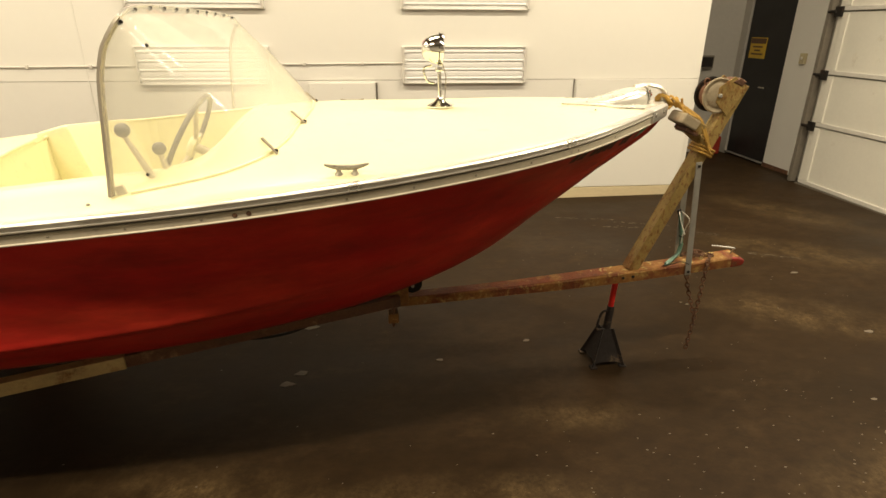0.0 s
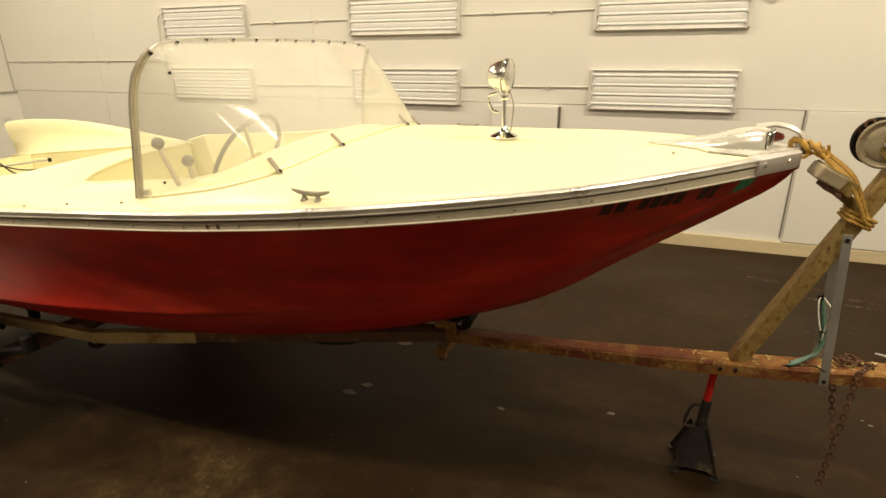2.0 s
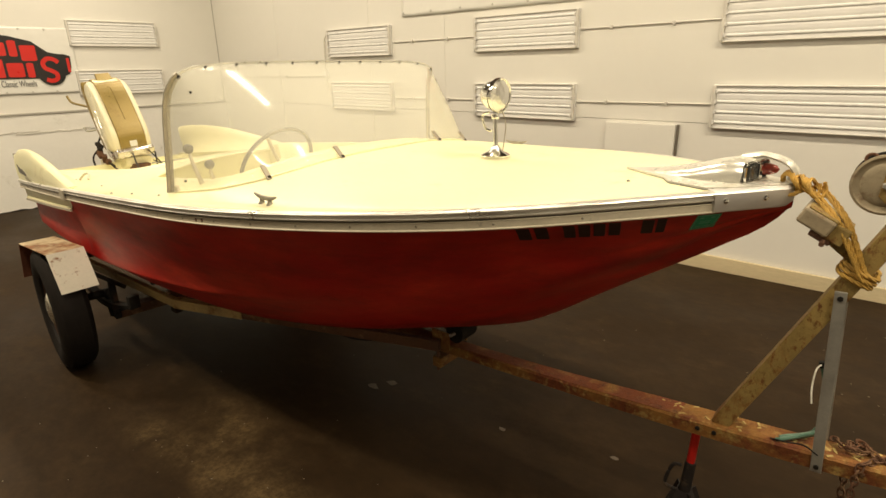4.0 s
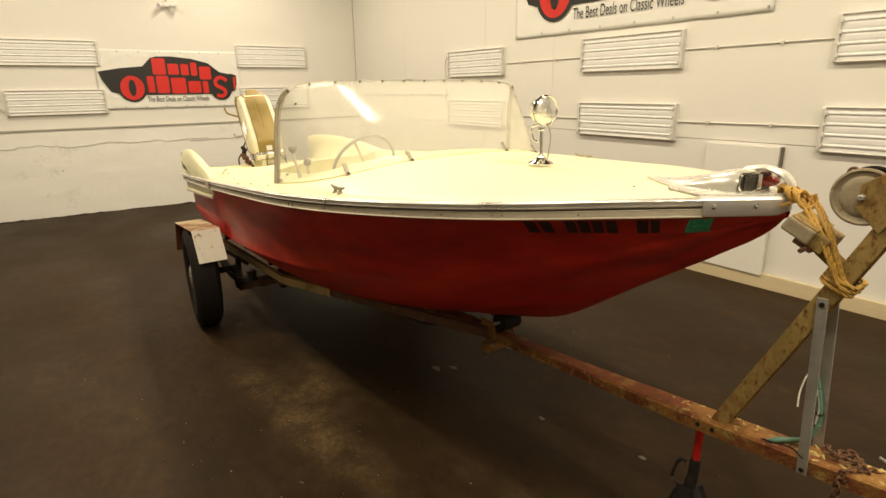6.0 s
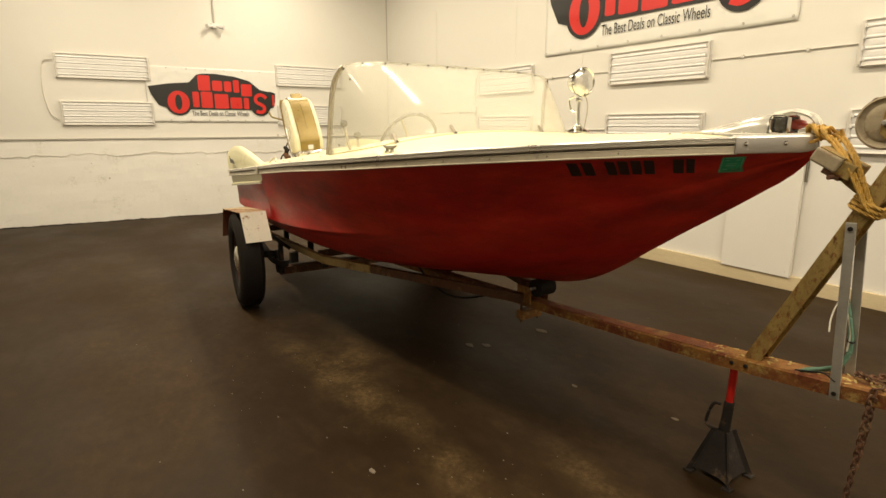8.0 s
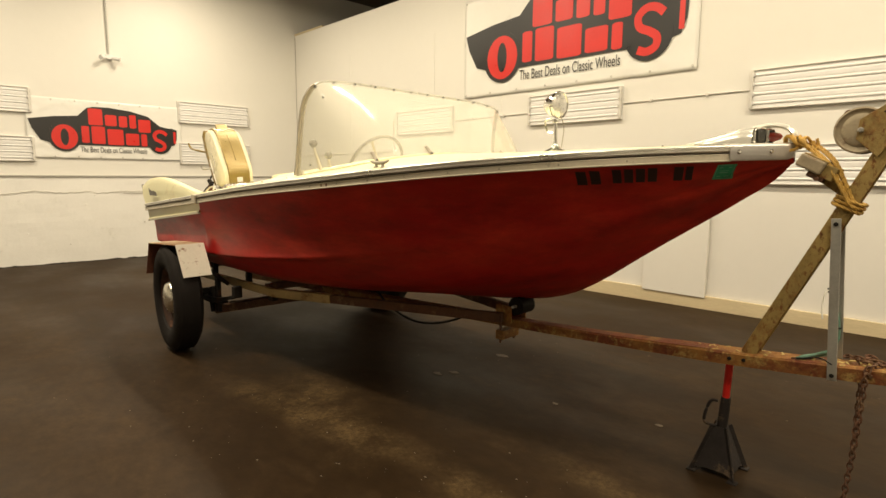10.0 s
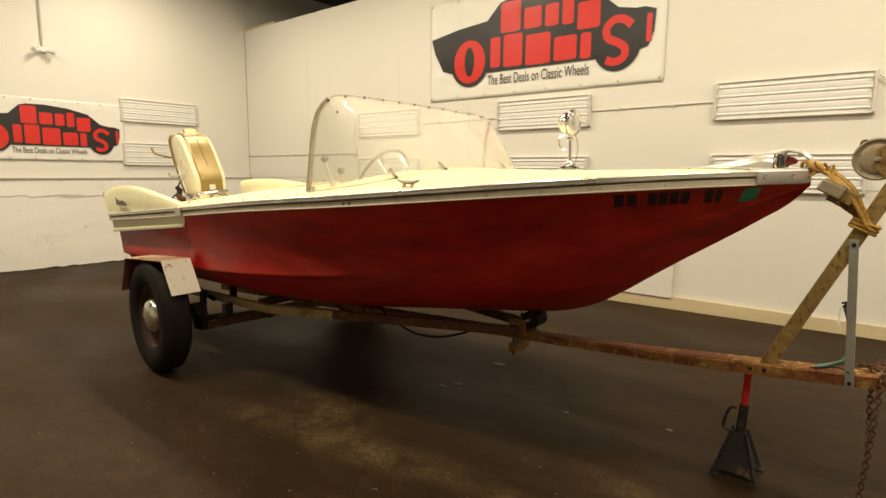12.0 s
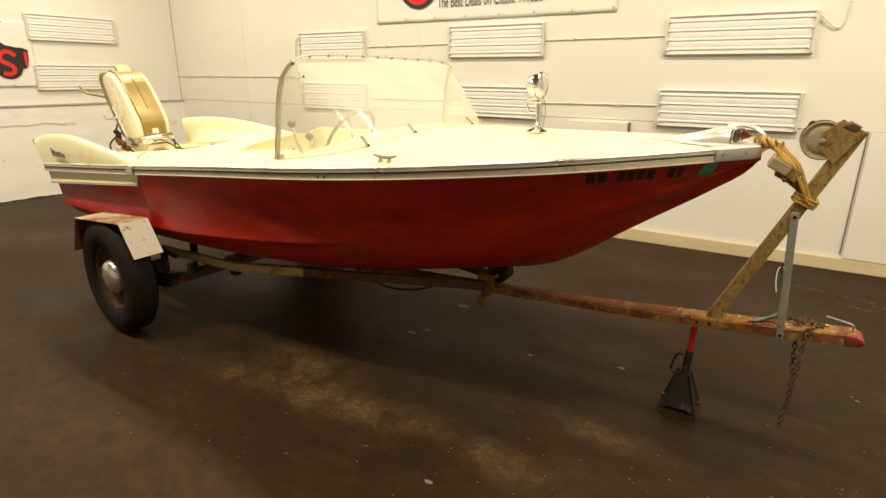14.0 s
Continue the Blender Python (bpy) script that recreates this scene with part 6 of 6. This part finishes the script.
# rope from the bow handle to the post
zc = deck_z(-0.02, 0)
rope = thing("mooring_rope", "yellow-brown twisted rope knotted at the bow handle", "rope", HITCHED)
def strand(pts, r=0.0058):
    """A rope: three twisted strands."""
    line = smooth_path(pts, 22)
    bm = bmesh.new()
    n = len(line)
    length = [0.0]
    for a, b in zip(line, line[1:]):
        length.append(length[-1] + (b - a).length)
    for k in range(3):
        off = []
        for i, p in enumerate(line):
            d = (line[min(i + 1, n - 1)] - line[max(i - 1, 0)]).normalized()
            side = d.cross(Vector((0.2, 0.9, 0.3))).normalized()
            a = length[i] / 0.0105 + k * 2.094
            off.append(p + (side * math.cos(a) + d.cross(side) * math.sin(a)) * r * 0.55)
        join(bm, sweep(off, disc(r * 0.60, 5)))
    return part("strand", bm, ROPE, rope, smooth=True)


K = Vector((0.016, 0.040, 1.366))
# coils wound round the standing part, leaning along it
for k in range(6):
    m = Matrix.Translation(K + Vector((-0.034 + 0.0115 * k, 0.008 - 0.006 * k, 0.013 - 0.003 * k))) @ pose(0, 0, 0, 12 * (k % 3) - 10, 62 + 6 * (k % 2), -14)
    rr = 0.025 + 0.003 * (k % 2)
    strand([m @ Vector((rr * math.cos(t), 0.9 * rr * math.sin(t), 0.004 * t - 0.012)) for t in np.linspace(0.4 * k, 0.4 * k + 6.3, 9)], 0.0054)
# loops through the bow handle
for dy, dz in ((0.0, 0.0), (0.014, 0.004), (-0.013, 0.002)):
    strand([K + Vector(p) for p in ((0.0, dy, 0.004), (-0.030, dy, 0.022 + dz), (-0.052, dy + 0.006, 0.030 + dz), (-0.060, dy + 0.018, 0.012), (-0.042, dy + 0.020, -0.010), (-0.006, dy + 0.010, -0.012))], 0.0052)
# tail end with a frayed knot
strand([K + Vector(p) for p in ((0.0, -0.018, -0.008), (-0.024, -0.032, -0.022), (-0.044, -0.036, -0.024), (-0.058, -0.030, -0.018))], 0.0056)
# the parts that lead down to the post
for oy, ox, oz in ((0.0, 0.0, 0.0), (0.015, 0.010, 0.006), (-0.013, -0.004, -0.006), (0.024, 0.016, 0.008)):
    strand([K + Vector((0.012 + ox, -0.014 + oy, 0.0 + oz)), (0.070 + ox, 0.002 + oy, 1.338 + oz), (0.120 + ox, -0.044 + 0.6 * oy, 1.292 + oz), (0.160 + 0.7 * ox, -0.056 + 0.5 * oy, 1.222 + oz), (0.190 + 0.5 * ox, -0.054 + 0.4 * oy, 1.160 + oz), (0.212 + 0.4 * ox, -0.044 + 0.3 * oy, 1.138 + oz)], 0.0050)
# turns round the post
for z in (1.163, 1.150, 1.137):
    x = F.x + (z - F.z) * d.x / d.z
    m = Matrix.Translation((x, 0, z)) @ pose(0, 0, 0, 0, 24, 0)
    strand([m @ Vector((q[0], q[1], 0)) for q in ((0.040, 0.0), (0.040, 0.038), (0, 0.044), (-0.040, 0.038), (-0.040, -0.040), (0, -0.052), (0.040, -0.040), (0.040, 0.0))], 0.0062)

# safety chains and wires on the tongue
def chain(pts, name_label):
    ch = thing("safety_chain", name_label, "chain", HITCHED)
    line = smooth_path(pts, 12)
    acc, nxt, k = 0.0, 0.0, 0
    for a, b in zip(line, line[1:]):
        step = (b - a).length
        while acc + step >= nxt:
            p = a + (b - a) * ((nxt - acc) / max(step, 1e-6))
            m = along(p, p + (b - a))
            part("link", torus(0.0095, 0.0030, m @ pose(0, 0, 0, 0, 0, 90 * (k % 2) + 20) @ pose(0, 0, 0, 0, 90, 0), 10, 5, 1.55), RUST_DARK, ch)
            nxt += 0.0225
            k += 1
        acc += step
    return ch


top = tz(0.27) + 0.030
chain([(0.36, 0.02, top + 0.006), (0.32, -0.03, top + 0.010), (0.292, -0.060, top - 0.006), (0.285, -0.064, 0.47), (0.278, -0.063, 0.30), (0.268, -0.062, 0.16), (0.264, -0.058, 0.085)], "rusty safety chain hanging from the tongue")
chain([(0.30, 0.04, top + 0.006), (0.26, 0.0, top + 0.010), (0.266, 0.054, top - 0.005), (0.266, 0.050, 0.45), (0.272, -0.01, 0.34), (0.274, -0.052, 0.28)], "rusty safety chain doubled over the tongue")
chain([(0.22, 0.03, top + 0.008), (0.26, -0.02, top + 0.02), (0.31, 0.01, top + 0.012), (0.28, 0.04, top + 0.02), (0.34, -0.01, top + 0.010)], "rusty chain heaped on the tongue")
wires = thing("trailer_wiring", "green and white wires wrapped round the winch post brace", "wire", HITCHED)
WT = tz(0.1) + 0.034
part("green_wire", tube([(0.085, -0.028, tz(0.085) + 0.032), (0.10, -0.018, WT + 0.002), (0.125, -0.004, WT + 0.008), (0.165, 0.016, 0.600), (0.184, 0.030, 0.650), (0.182, 0.034, 0.700), (0.168, 0.036, 0.770), (0.152, 0.036, 0.825)], 0.0088), GREEN_WIRE, wires)
part("second_wire", tube([(0.075, -0.040, tz(0.075) + 0.031), (0.10, -0.032, WT + 0.004), (0.14, -0.008, WT + 0.020), (0.172, 0.010, 0.612), (0.19, 0.024, 0.660)], 0.006), GREEN_WIRE, wires)
part("wire_tie", torus(0.010, 0.003, Matrix.Translation((0.183, 0.033, 0.694)) @ pose(0, 0, 0, 0, 6, 0), 14, 6), BLACK, wires)
part("wire_end", rod((0.153, 0.036, 0.820), (0.148, 0.036, 0.838), 0.010), BLACK, wires)
part("black_wire", tube([(0.06, -0.04, tz(0.06) + 0.03), (0.10, -0.052, WT + 0.004), (0.15, -0.058, WT + 0.018), (0.19, -0.064, WT + 0.004)], 0.0025, 6), BLACK, wires)
part("white_wire", tube([(0.150, 0.034, 0.832), (0.138, 0.006, 0.820), (0.138, -0.030, 0.775), (0.146, -0.052, 0.735)], 0.0026, 6), WHITE_WIRE, wires)
part("white_lead", tube([(0.158, 0.026, 0.832), (0.178, -0.02, 0.800), (0.182, 0.020, 0.720), (0.180, 0.022, 0.660)], 0.0026, 6), WHITE_WIRE, wires)
loop = thing("loose_cable", "thin black cable sagging under the trailer", "cable", HITCHED)
part("cable", tube([(-2.30, -0.14, 0.50), (-2.18, -0.14, 0.42), (-2.0, -0.12, 0.345), (-1.82, -0.10, 0.345), (-1.66, -0.07, 0.39), (-1.56, -0.05, 0.44)], 0.007), BLACK, loop)

# jack stand under the tongue
stand = thing("jack_stand", "black jack stand with a bright red ratchet post", "jack stand", HITCHED @ Matrix.Translation((-0.178, 0.006, 0.004)))
part("post", rod((0.006, 0, 0.22), (0.018, -0.012, tz(-0.16) - 0.026), 0.0145, seg=14), RED_PAINT, stand, "bright red ratchet post", smooth=True)
part("saddle", box(-0.004, 0.040, -0.036, 0.012, tz(-0.16) - 0.038, tz(-0.16) - 0.0265, 0.004), RUST_RED, stand)
part("sleeve", rod((0.0, 0, 0.13), (0.012, -0.006, 0.328), 0.021, 0.019, 14), JACK_GREY, stand, smooth=True)
hw = 0.080
bm = bmesh.new()
for sx, sy in ((1, 1), (1, -1), (-1, 1), (-1, -1)):
    join(bm, turned(box(-0.016, 0.016, -0.003, 0.003, 0, 0.215, 0.001), along((sx * hw, sy * hw, 0.0), (sx * 0.018, sy * 0.018, 0.21)) @ pose(0, 0, 0, 0, 0, 45 * sx * sy)))
legs = part("base", bm, JACK_GREY, stand, "splayed pressed-steel legs")
for k in range(4):
    m = pose(0, 0, 0, 0, 0, 90 * k)
    part("side_plate", turned(prism([(-0.079, 0.014), (-0.04, 0.026), (0.04, 0.026), (0.079, 0.014), (0.024, 0.205), (-0.024, 0.205)], -0.002, 0.002), m @ Matrix.Translation((0, 0.0775, 0.0)) @ pose(0, 0, 0, 16.0, 0, 0)), JACK_GREY, stand)
    sx, sy = ((1, 1), (1, -1), (-1, -1), (-1, 1))[k]
    part("foot", box(sx * hw - 0.018, sx * hw + 0.018, sy * hw - 0.018, sy * hw + 0.018, 0.0, 0.008, 0.002), JACK_GREY, stand)
part("ratchet_handle", tube([(-0.014, -0.02, 0.308), (-0.036, -0.022, 0.306), (-0.050, -0.024, 0.282), (-0.062, -0.026, 0.225), (-0.055, -0.026, 0.202), (-0.016, -0.022, 0.198)], 0.0065), JACK_GREY, stand)

# pale drag marks on the floor
random.seed(5)
for x, y, length, turn in ((1.05, 4.69, 0.55, -14), (1.55, 4.50, 0.5, -20), (1.95, 4.22, 0.4, -25), (1.30, 4.40, 0.5, -12), (2.3, 3.6, 0.4, -25)):
    bm = bmesh.new()
    c, q = math.cos(radians(turn)), math.sin(radians(turn))
    for k in range(22):
        a, b = random.uniform(0, length), random.gauss(0, 0.012)
        w, h = random.uniform(0.008, 0.03), random.uniform(0.002, 0.005)
        vs = []
        for da, db in ((-w, 0), (0, -h), (w, 0), (0, h)):
            px, py = x + c * (a + da) - q * (b + db), y + q * (a + da) + c * (b + db)
            vs.append(bm.verts.new((px, py, floor_z(px, py) + 0.002)))
        bm.faces.new(vs)
    tagged(part("floor_scuff", bm, SCUFF), "pale broken drag mark on the floor paint", "floor mark", kind="stuff")

# litter on the floor
random.seed(11)
for x, y, w in ((1.62, 1.52, 0.03), (1.55, 1.42, 0.025), (2.0, 1.55, 0.02), (-1.11, 2.19, 0.045), (-1.05, 2.28, 0.04), (-1.06, 2.78, 0.05), (1.75, 1.75, 0.018), (2.4, 3.2, 0.03), (-0.2, 1.05, 0.02), (2.25, 2.35, 0.03), (0.4, 1.05, 0.022), (1.365, 2.806, 0.014), (1.34, 2.84, 0.010), (-0.31, 2.33, 0.022), (0.21, 2.48, 0.02)):
    pts = [(x + w * random.uniform(0.6, 1.2) * math.cos(a), y + 0.6 * w * random.uniform(0.6, 1.2) * math.sin(a)) for a in np.linspace(0, 6.28, 8)[:-1]]
    bm = bmesh.new()
    t_ = [bm.verts.new((a, b, floor_z(a, b) + 0.0018 + 0.0015 * random.random())) for a, b in pts]
    l_ = [bm.verts.new((a, b, floor_z(a, b) - 0.001)) for a, b in pts]
    bm.faces.new(t_)
    for k in range(7):
        bm.faces.new((t_[k], t_[(k + 1) % 7], l_[(k + 1) % 7], l_[k]))
    tagged(part("floor_litter", bm, LEAF if w < 0.035 else SCUFF), "small flake of dry litter on the floor", "litter", "litter on the floor")

# crumbs of dirt and paint scattered over the floor
random.seed(41)
bm = bmesh.new()
for k in range(420):
    if k % 3:
        cx, cy, spread = ((0.55, 1.30, 0.40), (1.55, 1.70, 0.45), (1.6, 3.6, 0.6), (-0.9, 1.05, 0.6))[k % 4]
        x, y = random.gauss(cx, spread), random.gauss(cy, spread * 0.6)
    else:
        x, y = random.uniform(-4.0, 3.0), random.uniform(0.2, 4.6)
    if y > 4.6:
        continue
    w, turn, z = random.uniform(0.002, 0.007), random.uniform(0, 3.14), floor_z(x, y)
    ring = [(x + w * random.uniform(0.6, 1.3) * math.cos(turn + a), y + 0.6 * w * random.uniform(0.6, 1.3) * math.sin(turn + a)) for a in (0.0, 1.3, 2.6, 3.8, 5.1)]
    low = [bm.verts.new((a, b, floor_z(a, b) + 0.0002)) for a, b in ring]
    tip = bm.verts.new((x, y, z + w * 0.5))
    for a, b in zip(low, low[1:] + low[:1]):
        bm.faces.new((a, b, tip))
tagged(part("floor_crumbs", bm, LEAF), "pale crumbs of dirt and paint on the floor", "litter", kind="stuff")
